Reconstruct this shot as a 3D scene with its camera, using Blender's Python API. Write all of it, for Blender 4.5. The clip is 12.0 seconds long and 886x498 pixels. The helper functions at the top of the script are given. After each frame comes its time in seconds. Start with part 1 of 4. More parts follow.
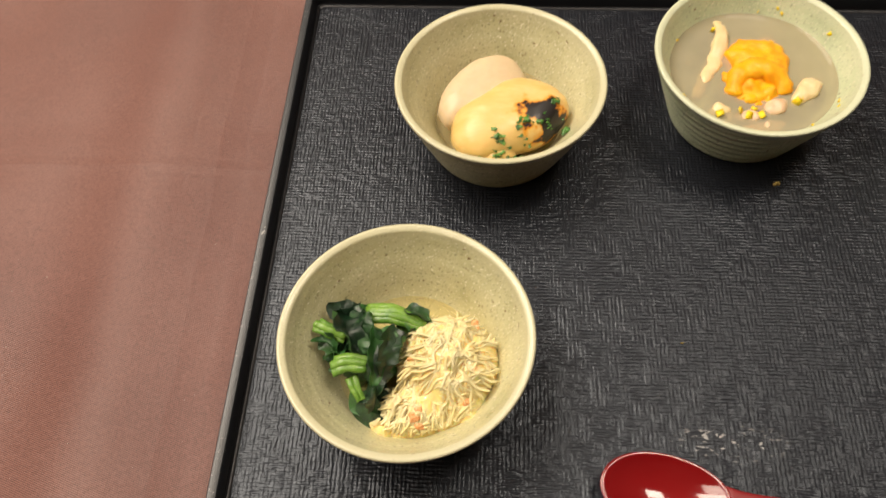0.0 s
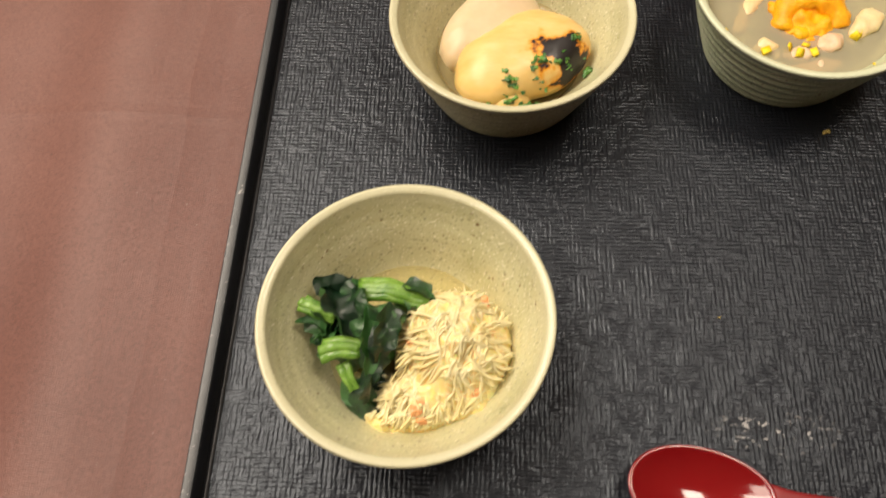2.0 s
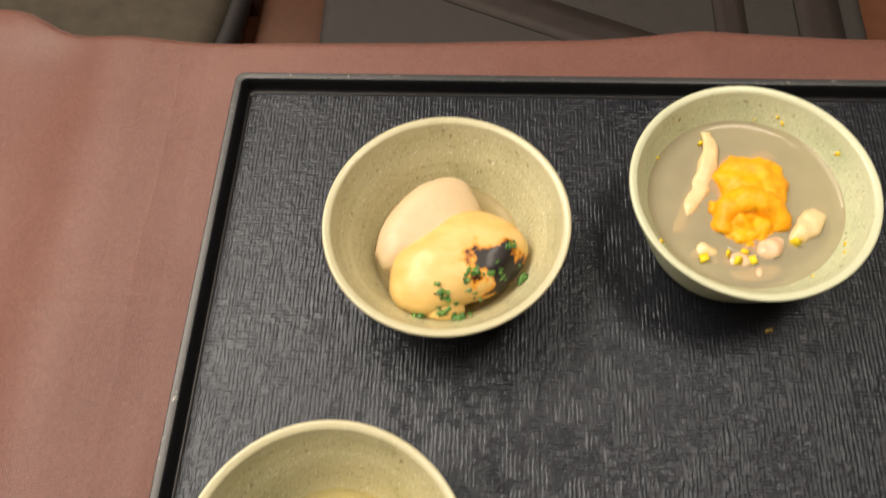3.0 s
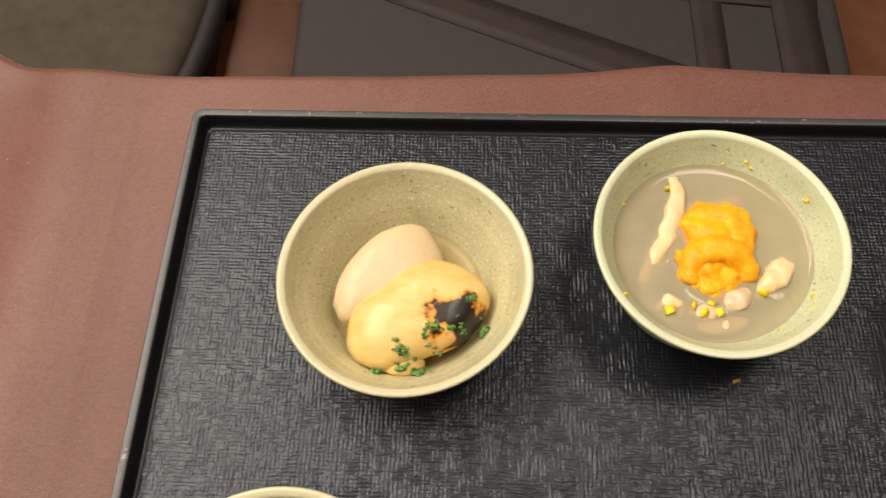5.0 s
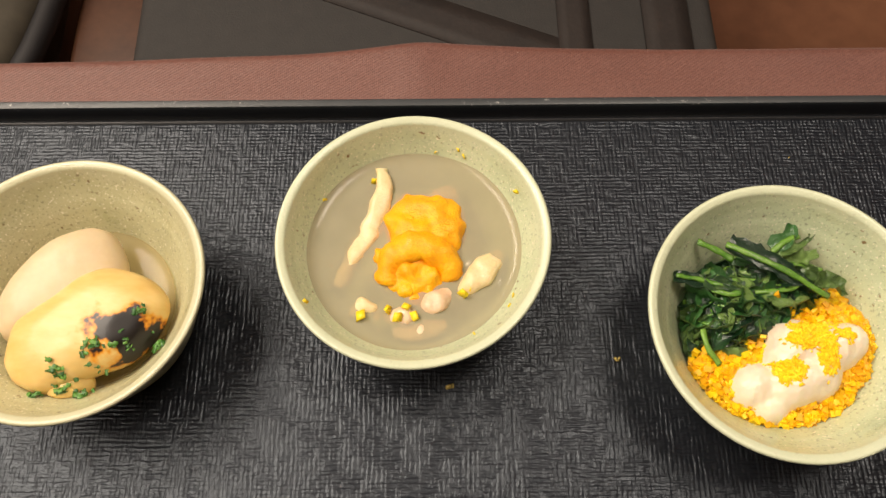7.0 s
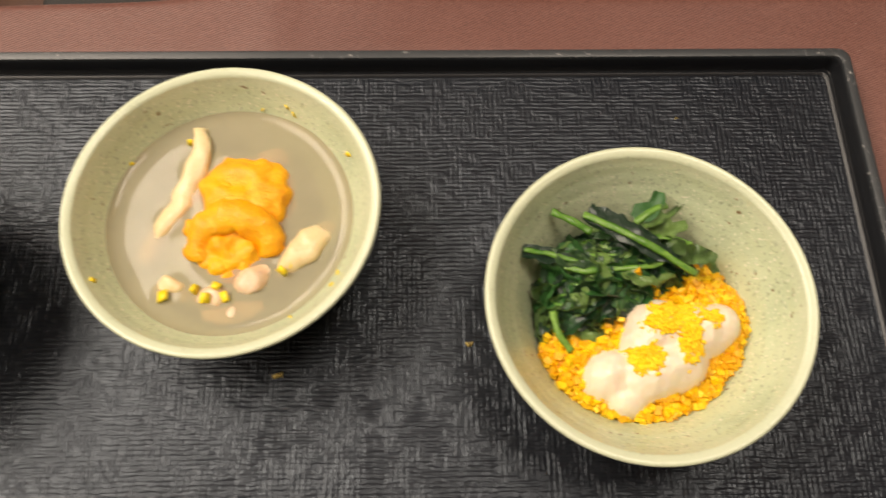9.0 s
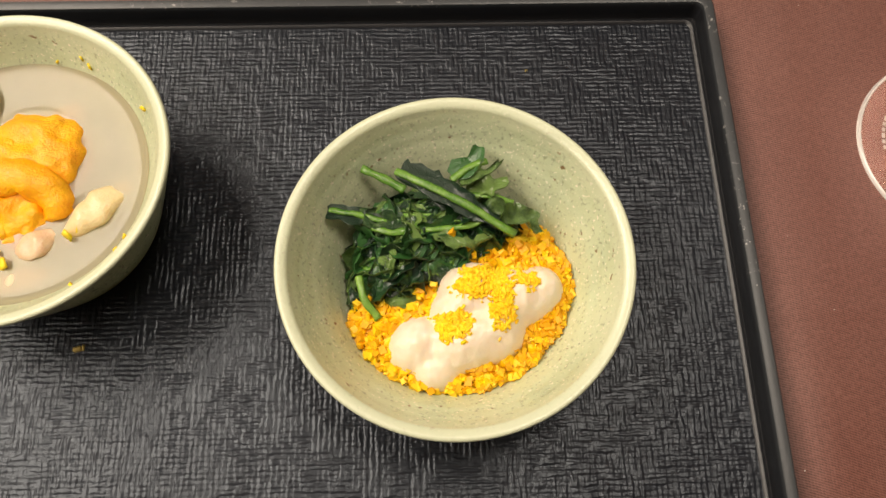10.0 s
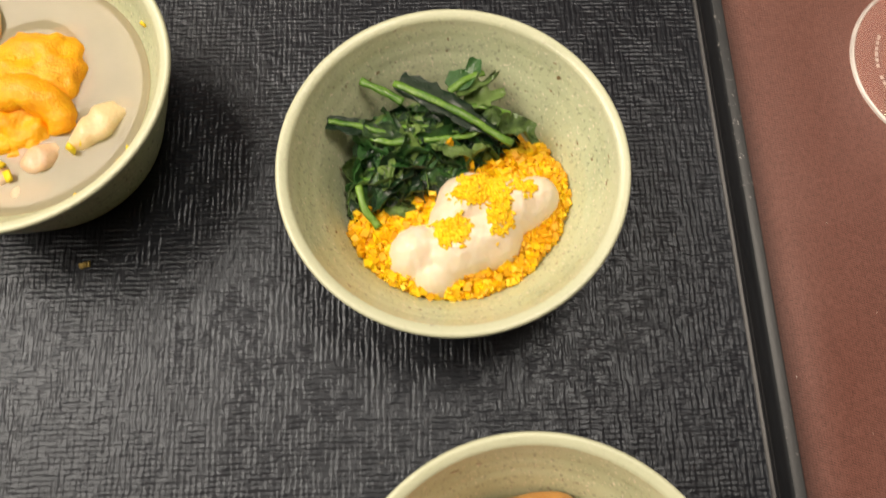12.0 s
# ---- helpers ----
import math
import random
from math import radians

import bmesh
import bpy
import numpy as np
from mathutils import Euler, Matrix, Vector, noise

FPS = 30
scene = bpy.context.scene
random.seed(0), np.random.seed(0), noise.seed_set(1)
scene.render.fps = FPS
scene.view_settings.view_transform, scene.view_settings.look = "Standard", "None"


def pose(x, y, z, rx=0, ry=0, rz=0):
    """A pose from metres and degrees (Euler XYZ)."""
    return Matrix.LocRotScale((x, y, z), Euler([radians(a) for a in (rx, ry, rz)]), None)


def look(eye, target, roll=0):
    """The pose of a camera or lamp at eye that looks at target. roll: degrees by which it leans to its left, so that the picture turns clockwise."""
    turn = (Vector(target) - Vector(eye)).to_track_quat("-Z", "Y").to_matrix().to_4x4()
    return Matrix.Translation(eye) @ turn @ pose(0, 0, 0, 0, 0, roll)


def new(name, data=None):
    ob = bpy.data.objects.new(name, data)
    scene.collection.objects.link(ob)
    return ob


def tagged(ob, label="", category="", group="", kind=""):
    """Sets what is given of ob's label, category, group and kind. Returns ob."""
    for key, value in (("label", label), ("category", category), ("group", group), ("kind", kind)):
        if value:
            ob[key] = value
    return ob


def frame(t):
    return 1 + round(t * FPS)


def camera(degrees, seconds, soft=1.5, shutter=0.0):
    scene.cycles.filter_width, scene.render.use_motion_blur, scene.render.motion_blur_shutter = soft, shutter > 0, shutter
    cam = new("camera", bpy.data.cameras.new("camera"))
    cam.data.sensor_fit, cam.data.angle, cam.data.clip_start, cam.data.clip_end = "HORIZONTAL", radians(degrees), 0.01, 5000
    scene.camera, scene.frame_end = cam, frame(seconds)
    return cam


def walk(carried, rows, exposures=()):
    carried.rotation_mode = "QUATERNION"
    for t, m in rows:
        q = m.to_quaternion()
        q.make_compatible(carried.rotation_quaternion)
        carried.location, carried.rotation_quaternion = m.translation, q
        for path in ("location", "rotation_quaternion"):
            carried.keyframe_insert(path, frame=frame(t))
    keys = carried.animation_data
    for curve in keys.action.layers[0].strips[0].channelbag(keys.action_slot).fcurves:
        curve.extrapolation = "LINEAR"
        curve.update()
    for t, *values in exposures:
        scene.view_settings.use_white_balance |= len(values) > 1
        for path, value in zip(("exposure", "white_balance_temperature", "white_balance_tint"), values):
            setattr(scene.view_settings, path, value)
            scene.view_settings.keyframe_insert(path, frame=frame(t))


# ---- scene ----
cam = camera(59.4, 12.0, soft=1.5, shutter=0.4)
PATH = [
    (0, (-0.13427, -0.34014, 1.04412), (-0.17408, 0.15526, 0.17637), -2.90),
    (0.5, (-0.14569, -0.32934, 1.02263), (-0.18302, 0.12913, 0.13470), -3.08),
    (1, (-0.14710, -0.32417, 1.01658), (-0.18140, 0.10889, 0.11587), -3.18),
    (1.5, (-0.14455, -0.31930, 1.01312), (-0.17804, 0.10484, 0.10815), -3.13),
    (2, (-0.13896, -0.30841, 1.01060), (-0.17322, 0.11183, 0.10383), -3.25),
    (2.5, (-0.11750, -0.26231, 1.02156), (-0.16330, 0.15429, 0.11362), -4.71),
    (3, (-0.10906, -0.22893, 1.04334), (-0.15779, 0.18957, 0.13643), -4.99),
    (3.2, (-0.10607, -0.21612, 1.04762), (-0.15339, 0.19461, 0.13709), -4.99),
    (4.8, (-0.10451, -0.20468, 1.04807), (-0.13822, 0.20266, 0.13541), -3.32),
    (5, (-0.09828, -0.20352, 1.04395), (-0.13186, 0.20820, 0.13326), -3.32),
    (5.5, (-0.06272, -0.18935, 1.03435), (-0.08233, 0.20600, 0.11603), -1.87),
    (6, (-0.02011, -0.18349, 1.02346), (-0.03701, 0.21483, 0.10637), -1.99),
    (6.5, (0.00702, -0.18099, 1.02311), (-0.00424, 0.20166, 0.09928), -1.44),
    (6.7, (0.00926, -0.18057, 1.02370), (0.00629, 0.19719, 0.09781), -0.90),
    (8.3, (0.01301, -0.17535, 1.01239), (0.02636, 0.18717, 0.08051), 0.80),
    (8.5, (0.02394, -0.17331, 1.00570), (0.03304, 0.18424, 0.07185), 0.96),
    (9, (0.06570, -0.16880, 0.99037), (0.08483, 0.17368, 0.05104), 2.16),
    (9.5, (0.10289, -0.16994, 0.97775), (0.11995, 0.16456, 0.03551), 1.61),
    (10, (0.12446, -0.16869, 0.97182), (0.14858, 0.14608, 0.02296), 2.74),
    (10.5, (0.12244, -0.16935, 0.96947), (0.14492, 0.13553, 0.01735), 2.42),
    (11, (0.12463, -0.17108, 0.96971), (0.14692, 0.12814, 0.01578), 2.42),
    (11.5, (0.12023, -0.17295, 0.97051), (0.14517, 0.11762, 0.01398), 2.93),
    (12, (0.12388, -0.18959, 0.96960), (0.14834, 0.09820, 0.01222), 2.70),
]
walk(cam, [(t, look(eye, target, roll)) for t, eye, target, roll in PATH])

from mathutils.bvhtree import BVHTree

# ---- world and light ----
world = bpy.data.worlds.new("world")
world.use_nodes = True
scene.world = world
world.node_tree.nodes["Background"].inputs[0].default_value = (0.9, 0.85, 0.8, 1)
world.node_tree.nodes["Background"].inputs[1].default_value = 0.05


def ceiling_lamp(x, y, w, d, watts, colour):
    data = bpy.data.lights.new("ceiling_panel", "AREA")
    data.shape, data.size, data.size_y, data.energy, data.color = "RECTANGLE", w, d, watts, colour
    ob = new("ceiling_panel_light", data)
    ob.matrix_world = pose(x, y, 2.20)
    return ob


WARM = (1.0, 0.866, 0.715)
ceiling_lamp(-0.96, 0.35, 0.95, 1.2, 45.5, WARM)
# Small unseen lamp, added only for sheen on the tray's near left floor.
ceiling_lamp(-0.92, -0.60, 0.55, 0.60, 7.5, WARM)
ceiling_lamp(0.42, 0.14, 0.42, 0.50, 10.0, WARM)
scene.view_settings.exposure = 0.0


# ---- materials ----
def material(name, rough=0.5, metal=0.0):
    m = bpy.data.materials.new(name)
    m.use_nodes = True
    n = m.node_tree.nodes
    b = n["Principled BSDF"]
    b.inputs["Roughness"].default_value = rough
    b.inputs["Metallic"].default_value = metal
    return m, n, m.node_tree.links, b


def coords(n, l, scale=(1, 1, 1), turn=(0, 0, 0), kind="Object"):
    c, m = n.new("ShaderNodeTexCoord"), n.new("ShaderNodeMapping")
    l.new(c.outputs[kind], m.inputs[0])
    m.inputs["Scale"].default_value = scale
    m.inputs["Rotation"].default_value = [radians(a) for a in turn]
    return m.outputs[0]


def noise_tex(n, l, vec, scale, detail=3.0, rough=0.55):
    t = n.new("ShaderNodeTexNoise")
    t.inputs["Scale"].default_value, t.inputs["Detail"].default_value, t.inputs["Roughness"].default_value = scale, detail, rough
    if vec is not None:
        l.new(vec, t.inputs["Vector"])
    return t.outputs["Fac"]


def ramp(n, l, fac, stops):
    r = n.new("ShaderNodeValToRGB")
    while len(r.color_ramp.elements) < len(stops):
        r.color_ramp.elements.new(0.5)
    for e, (p, c) in zip(r.color_ramp.elements, stops):
        e.position, e.color = p, (*c, 1) if len(c) == 3 else c
    l.new(fac, r.inputs[0])
    return r.outputs[0]


def mix(n, l, fac, a, b, blend="MIX"):
    m = n.new("ShaderNodeMix")
    m.data_type, m.blend_type = "RGBA", blend
    for v, k in ((fac, 0), (a, 6), (b, 7)):
        if isinstance(v, (int, float)):
            m.inputs[k].default_value = v
        elif isinstance(v, tuple):
            m.inputs[k].default_value = (*v, 1)
        else:
            l.new(v, m.inputs[k])
    return m.outputs[2]


def maths(n, l, op, a, b=0.0, c=0.0):
    m = n.new("ShaderNodeMath")
    m.operation = op
    for v, k in ((a, 0), (b, 1), (c, 2)):
        if isinstance(v, (int, float)):
            m.inputs[k].default_value = v
        else:
            l.new(v, m.inputs[k])
    return m.outputs[0]


def span(n, l, v, lo, hi, a=0.0, b=1.0):
    m = n.new("ShaderNodeMapRange")
    l.new(v, m.inputs[0])
    for k, x in zip((1, 2, 3, 4), (lo, hi, a, b)):
        m.inputs[k].default_value = x
    return m.outputs[0]


def bump(n, l, b, height, strength, distance):
    k = n.new("ShaderNodeBump")
    k.inputs["Strength"].default_value, k.inputs["Distance"].default_value = strength, distance
    l.new(height, k.inputs["Height"])
    l.new(k.outputs[0], b.inputs["Normal"])


BLACK, GREY, WHITE = (0, 0, 0), (0.5, 0.5, 0.5), (1, 1, 1)


def glaze_material(name, body, dark, pale, edge):
    """Ash glaze: speckled stoneware with a paler lip where the glaze runs thin."""
    m, n, l, b = material(name, 0.34)
    v = coords(n, l)
    cloud = noise_tex(n, l, v, 45, 4)
    col = ramp(n, l, cloud, [(0.3, dark), (0.5, body), (0.72, pale)])
    dots = noise_tex(n, l, v, 900, 2, 0.4)
    col = mix(n, l, span(n, l, dots, 0.58, 0.74, 0.0, 0.7), col, tuple(c * 0.5 for c in dark))
    light = noise_tex(n, l, coords(n, l, turn=(40, 20, 70)), 1100, 2, 0.4)
    col = mix(n, l, span(n, l, light, 0.63, 0.70), col, (0.82, 0.78, 0.62))
    brown = noise_tex(n, l, coords(n, l, turn=(10, 80, 30)), 420, 2, 0.4)
    col = mix(n, l, span(n, l, brown, 0.70, 0.76), col, (0.22, 0.15, 0.07))
    sep = n.new("ShaderNodeSeparateXYZ")
    l.new(v, sep.inputs[0])
    wob = maths(n, l, "MULTIPLY_ADD", noise_tex(n, l, v, 160, 3), 0.004, sep.outputs[2])
    lip = span(n, l, wob, 0.0380, 0.0440)
    col = mix(n, l, lip, col, edge)
    l.new(col, b.inputs["Base Color"])
    l.new(span(n, l, cloud, 0.3, 0.7, 0.26, 0.42), b.inputs["Roughness"])
    b.inputs["Coat Weight"].default_value, b.inputs["Coat Roughness"].default_value = 0.25, 0.16
    h = maths(n, l, "MULTIPLY_ADD", dots, 0.5, noise_tex(n, l, v, 230, 3))
    bump(n, l, b, h, 0.3, 0.0006)
    return m


GLAZE_OLIVE = glaze_material("olive_ash_glaze", (0.57, 0.55, 0.33), (0.49, 0.475, 0.27), (0.61, 0.59, 0.365), (0.585, 0.565, 0.375))
GLAZE_GREEN = glaze_material("green_ash_glaze", (0.57, 0.635, 0.415), (0.48, 0.545, 0.355), (0.64, 0.675, 0.46), (0.64, 0.675, 0.48))


def tray_floor_material():
    m, n, l, b = material("embossed_black_plastic", 0.42)
    warp = n.new("ShaderNodeTexNoise")
    warp.inputs["Scale"].default_value = 55
    l.new(coords(n, l), warp.inputs["Vector"])
    off = n.new("ShaderNodeVectorMath")
    off.operation = "MULTIPLY_ADD"
    l.new(warp.outputs["Color"], off.inputs[0])
    off.inputs[1].default_value = (0.0012, 0.0012, 0)
    c = n.new("ShaderNodeTexCoord")
    l.new(c.outputs["Object"], off.inputs[2])

    def strokes(scale, seed):
        k = n.new("ShaderNodeMapping")
        l.new(off.outputs[0], k.inputs[0])
        k.inputs["Scale"].default_value = scale
        k.inputs["Location"].default_value = (seed, seed * 2, seed)
        return noise_tex(n, l, k.outputs[0], 1.0, 2.0, 0.5)

    axis = n.new("ShaderNodeSeparateXYZ")
    l.new(off.outputs[0], axis.inputs[0])

    def threads(out, pitch):
        return maths(n, l, "SINE", maths(n, l, "MULTIPLY", out, 2 * math.pi / pitch))

    def dashes(noise_fac, out, pitch):
        ridge = maths(n, l, "MULTIPLY_ADD", threads(out, pitch), 0.08, noise_fac)
        return span(n, l, ridge, 0.36, 0.62)

    across = dashes(strokes((170, 430, 1), 3.1), axis.outputs[1], 0.00165)
    along = dashes(strokes((430, 150, 1), 8.7), axis.outputs[0], 0.00180)
    patch = span(n, l, noise_tex(n, l, coords(n, l), 130, 2, 0.5), 0.40, 0.60, 0.22, 0.78)
    cloth = maths(n, l, "ADD", maths(n, l, "MULTIPLY", across, patch), maths(n, l, "MULTIPLY", along, maths(n, l, "SUBTRACT", 1.0, patch)))
    fine = noise_tex(n, l, coords(n, l), 1500, 2)
    bump(n, l, b, maths(n, l, "MULTIPLY_ADD", fine, 0.14, cloth), 0.36, 0.0009)
    dust = noise_tex(n, l, coords(n, l), 14, 5, 0.65)
    col = ramp(n, l, dust, [(0.3, (0.007, 0.008, 0.0115)), (0.75, (0.012, 0.0135, 0.0175))])
    scuff = maths(n, l, "MULTIPLY", span(n, l, noise_tex(n, l, coords(n, l, (1, 1.8, 1)), 260, 4, 0.6), 0.70, 0.76), span(n, l, noise_tex(n, l, coords(n, l), 30, 2), 0.54, 0.62))
    col = mix(n, l, maths(n, l, "MULTIPLY", scuff, 0.6), col, (0.35, 0.34, 0.32))
    rub = n.new("ShaderNodeVectorMath")
    rub.operation = "DISTANCE"
    l.new(coords(n, l, (1, 2.6, 1)), rub.inputs[0])
    rub.inputs[1].default_value = (-0.026, -0.215, 0.004)
    near = span(n, l, rub.outputs["Value"], 0.010, 0.026, 1.0, 0.0)
    streak = span(n, l, noise_tex(n, l, coords(n, l, (1, 1.6, 1)), 330, 3, 0.6), 0.58, 0.66)
    col = mix(n, l, maths(n, l, "MULTIPLY", maths(n, l, "MULTIPLY", near, streak), 0.9), col, (0.42, 0.41, 0.40))
    l.new(col, b.inputs["Base Color"])
    l.new(span(n, l, dust, 0.3, 0.7, 0.30, 0.38), b.inputs["Roughness"])
    b.inputs["Specular Tint"].default_value = (0.82, 0.90, 1.0, 1)
    b.inputs["Specular IOR Level"].default_value = 0.46
    return m


def tray_rim_material():
    m, n, l, b = material("worn_shaded_black_plastic", 0.38)
    v = coords(n, l)
    nick = span(n, l, noise_tex(n, l, v, 420, 5, 0.7), 0.60, 0.67)
    worn = maths(n, l, "MULTIPLY", nick, span(n, l, noise_tex(n, l, v, 26, 3), 0.47, 0.60))
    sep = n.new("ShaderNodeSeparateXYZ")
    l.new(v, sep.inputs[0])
    # Shade coloured in: walls near black below a lighter top edge; nicks are wear.
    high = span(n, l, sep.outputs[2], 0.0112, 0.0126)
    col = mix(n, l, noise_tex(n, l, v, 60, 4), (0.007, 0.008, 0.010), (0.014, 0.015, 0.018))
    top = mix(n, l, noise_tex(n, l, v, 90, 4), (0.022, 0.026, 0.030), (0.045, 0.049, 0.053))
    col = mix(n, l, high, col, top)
    col = mix(n, l, maths(n, l, "MULTIPLY", worn, high), col, (0.42, 0.41, 0.39))
    l.new(col, b.inputs["Base Color"])
    bump(n, l, b, noise_tex(n, l, v, 700, 4), 0.2, 0.0003)
    return m


FOLD_X, FOLD_Y = 0.263, 0.107


def cloth_material():
    m, n, l, b = material("brown_satin_cloth", 0.48)
    v = coords(n, l)
    big = noise_tex(n, l, v, 9, 4)
    col = ramp(n, l, big, [(0.28, (0.150, 0.055, 0.041)), (0.52, (0.182, 0.072, 0.054)), (0.75, (0.215, 0.092, 0.071))])
    sep = n.new("ShaderNodeSeparateXYZ")
    l.new(v, sep.inputs[0])
    fuzz = noise_tex(n, l, v, 700, 2)
    slant = maths(n, l, "MULTIPLY_ADD", sep.outputs[0], 0.36, sep.outputs[1])
    twill = maths(n, l, "SINE", maths(n, l, "MULTIPLY_ADD", fuzz, 2.6, maths(n, l, "MULTIPLY", slant, 2 * math.pi / 0.00082)))
    weft = maths(n, l, "SINE", maths(n, l, "MULTIPLY_ADD", fuzz, 2.0, maths(n, l, "MULTIPLY", sep.outputs[0], 2 * math.pi / 0.00095)))
    thread = maths(n, l, "MULTIPLY_ADD", weft, 0.10, maths(n, l, "MULTIPLY_ADD", twill, 0.35, fuzz))
    gap = span(n, l, thread, 0.10, 0.60, 0.75, 0.0)
    col = mix(n, l, gap, col, (0.050, 0.015, 0.010), "MIX")
    col = mix(n, l, span(n, l, thread, 0.75, 1.1, 0.0, 0.35), col, (0.26, 0.14, 0.11))
    lint = span(n, l, noise_tex(n, l, v, 900, 1), 0.82, 0.84)
    col = mix(n, l, lint, col, (0.6, 0.52, 0.46))
    l.new(col, b.inputs["Base Color"])
    wander = maths(n, l, "MULTIPLY", noise_tex(n, l, v, 12, 2), 0.008)
    press = maths(n, l, "ABSOLUTE", maths(n, l, "ADD", maths(n, l, "ADD", sep.outputs[1], FOLD_Y), wander))
    side = maths(n, l, "ABSOLUTE", maths(n, l, "ADD", maths(n, l, "ADD", sep.outputs[0], FOLD_X), wander))
    folds = maths(n, l, "ADD", span(n, l, press, 0.0, 0.005, 0.35, 0.0), span(n, l, side, 0.0, 0.014, 0.6, 0.0))
    b.inputs["Specular IOR Level"].default_value = 0.5
    b.inputs["Sheen Weight"].default_value, b.inputs["Sheen Roughness"].default_value = 0.22, 0.4
    h = maths(n, l, "MULTIPLY_ADD", folds, 3.5, maths(n, l, "MULTIPLY", thread, 0.45))
    bump(n, l, b, h, 0.55, 0.0004)
    return m


def simple(name, a, c, rough, scale, strength=0.2, dist=0.0004, coat=0.0, sss=0.0, island=0.0, depth=1.0):
    """Two colours mixed by noise at two scales; island varies the loose pieces of one mesh."""
    m, n, l, b = material(name, rough)
    v = coords(n, l)
    f = maths(n, l, "MULTIPLY_ADD", noise_tex(n, l, v, scale * 6, 3), 0.4, maths(n, l, "MULTIPLY", noise_tex(n, l, v, scale, 3), 0.6))
    if island:
        geo, info = n.new("ShaderNodeNewGeometry"), n.new("ShaderNodeObjectInfo")
        r = maths(n, l, "FRACT", maths(n, l, "ADD", geo.outputs["Random Per Island"], info.outputs["Random"]))
        f = maths(n, l, "MULTIPLY_ADD", maths(n, l, "SUBTRACT", r, 0.5), island, f)
    l.new(ramp(n, l, f, [(0.32, a), (0.68, c)]), b.inputs["Base Color"])
    bump(n, l, b, noise_tex(n, l, v, scale * 8, 4), strength, dist)
    b.inputs["Coat Weight"].default_value, b.inputs["Coat Roughness"].default_value = coat, 0.12
    if sss:
        b.inputs["Subsurface Weight"].default_value = sss
        b.inputs["Subsurface Radius"].default_value = (0.005, 0.003, 0.0015)
        b.inputs["Subsurface Scale"].default_value = depth
    return m


def liquid_material(name, colour, clear, rough=0.02):
    """Cloudy liquid: part of the light passes, part is scattered back, under a wet surface."""
    m, n, l, b = material(name, rough)
    v = coords(n, l)
    cloud = noise_tex(n, l, v, 70, 4)
    l.new(mix(n, l, cloud, tuple(c * 0.86 for c in colour), tuple(min(1, c * 1.1) for c in colour)), b.inputs["Base Color"])
    b.inputs["Specular IOR Level"].default_value = 0.4
    bump(n, l, b, noise_tex(n, l, v, 60, 2), 0.05, 0.0004)
    t, s = n.new("ShaderNodeBsdfTransparent"), n.new("ShaderNodeMixShader")
    t.inputs[0].default_value = (*[min(1, c * 1.7) for c in colour], 1)
    s.inputs[0].default_value = clear
    l.new(b.outputs[0], s.inputs[1])
    l.new(t.outputs[0], s.inputs[2])
    l.new(s.outputs[0], n["Material Output"].inputs[0])
    return m


def charred_material():
    m, n, l, b = material("glazed_turnip", 0.42)
    v = coords(n, l)
    body = ramp(n, l, noise_tex(n, l, coords(n, l, (1, 2.6, 1), (0, 0, 32)), 70, 4), [(0.3, (0.73, 0.47, 0.14)), (0.55, (0.79, 0.55, 0.20)), (0.75, (0.83, 0.61, 0.27))])
    d = n.new("ShaderNodeVectorMath")
    d.operation = "SUBTRACT"
    l.new(v, d.inputs[0])
    d.inputs[1].default_value = CHAR_SPOT
    k = n.new("ShaderNodeMapping")
    l.new(d.outputs[0], k.inputs[0])
    k.inputs["Rotation"].default_value = (0, 0, radians(-42))
    k.inputs["Scale"].default_value = (1 / 0.0155, 1 / 0.0085, 1 / 0.03)
    ln = n.new("ShaderNodeVectorMath")
    ln.operation = "LENGTH"
    l.new(k.outputs[0], ln.inputs[0])
    ragged = maths(n, l, "MULTIPLY_ADD", noise_tex(n, l, v, 120, 3, 0.55), 2.4, maths(n, l, "SUBTRACT", ln.outputs["Value"], 1.10))
    burn = ramp(n, l, maths(n, l, "MULTIPLY", ragged, 0.5), [(0.40, (1, 1, 1)), (0.47, (0.72, 0.72, 0.72)), (0.56, (0.3, 0.3, 0.3)), (0.70, (0, 0, 0))])
    toast = ramp(n, l, burn, [(0.0, (0.80, 0.46, 0.10)), (0.30, (0.74, 0.32, 0.015)), (0.50, (0.40, 0.13, 0.008)), (0.66, (0.010, 0.007, 0.006))])
    col = mix(n, l, span(n, l, burn, 0.0, 0.3), body, toast)
    l.new(col, b.inputs["Base Color"])
    b.inputs["Subsurface Weight"].default_value, b.inputs["Subsurface Radius"].default_value, b.inputs["Subsurface Scale"].default_value = 0.15, (0.004, 0.002, 0.001), 1.0
    b.inputs["Coat Weight"].default_value, b.inputs["Coat Roughness"].default_value = 0.15, 0.15
    bump(n, l, b, noise_tex(n, l, v, 300, 3), 0.15, 0.0005)
    return m


def glass_material():
    m, n, l, b = material("clear_glass", 0.01)
    b.inputs["Transmission Weight"].default_value, b.inputs["IOR"].default_value = 1.0, 1.48
    b.inputs["Base Color"].default_value = (0.97, 0.97, 0.96, 1)
    return m


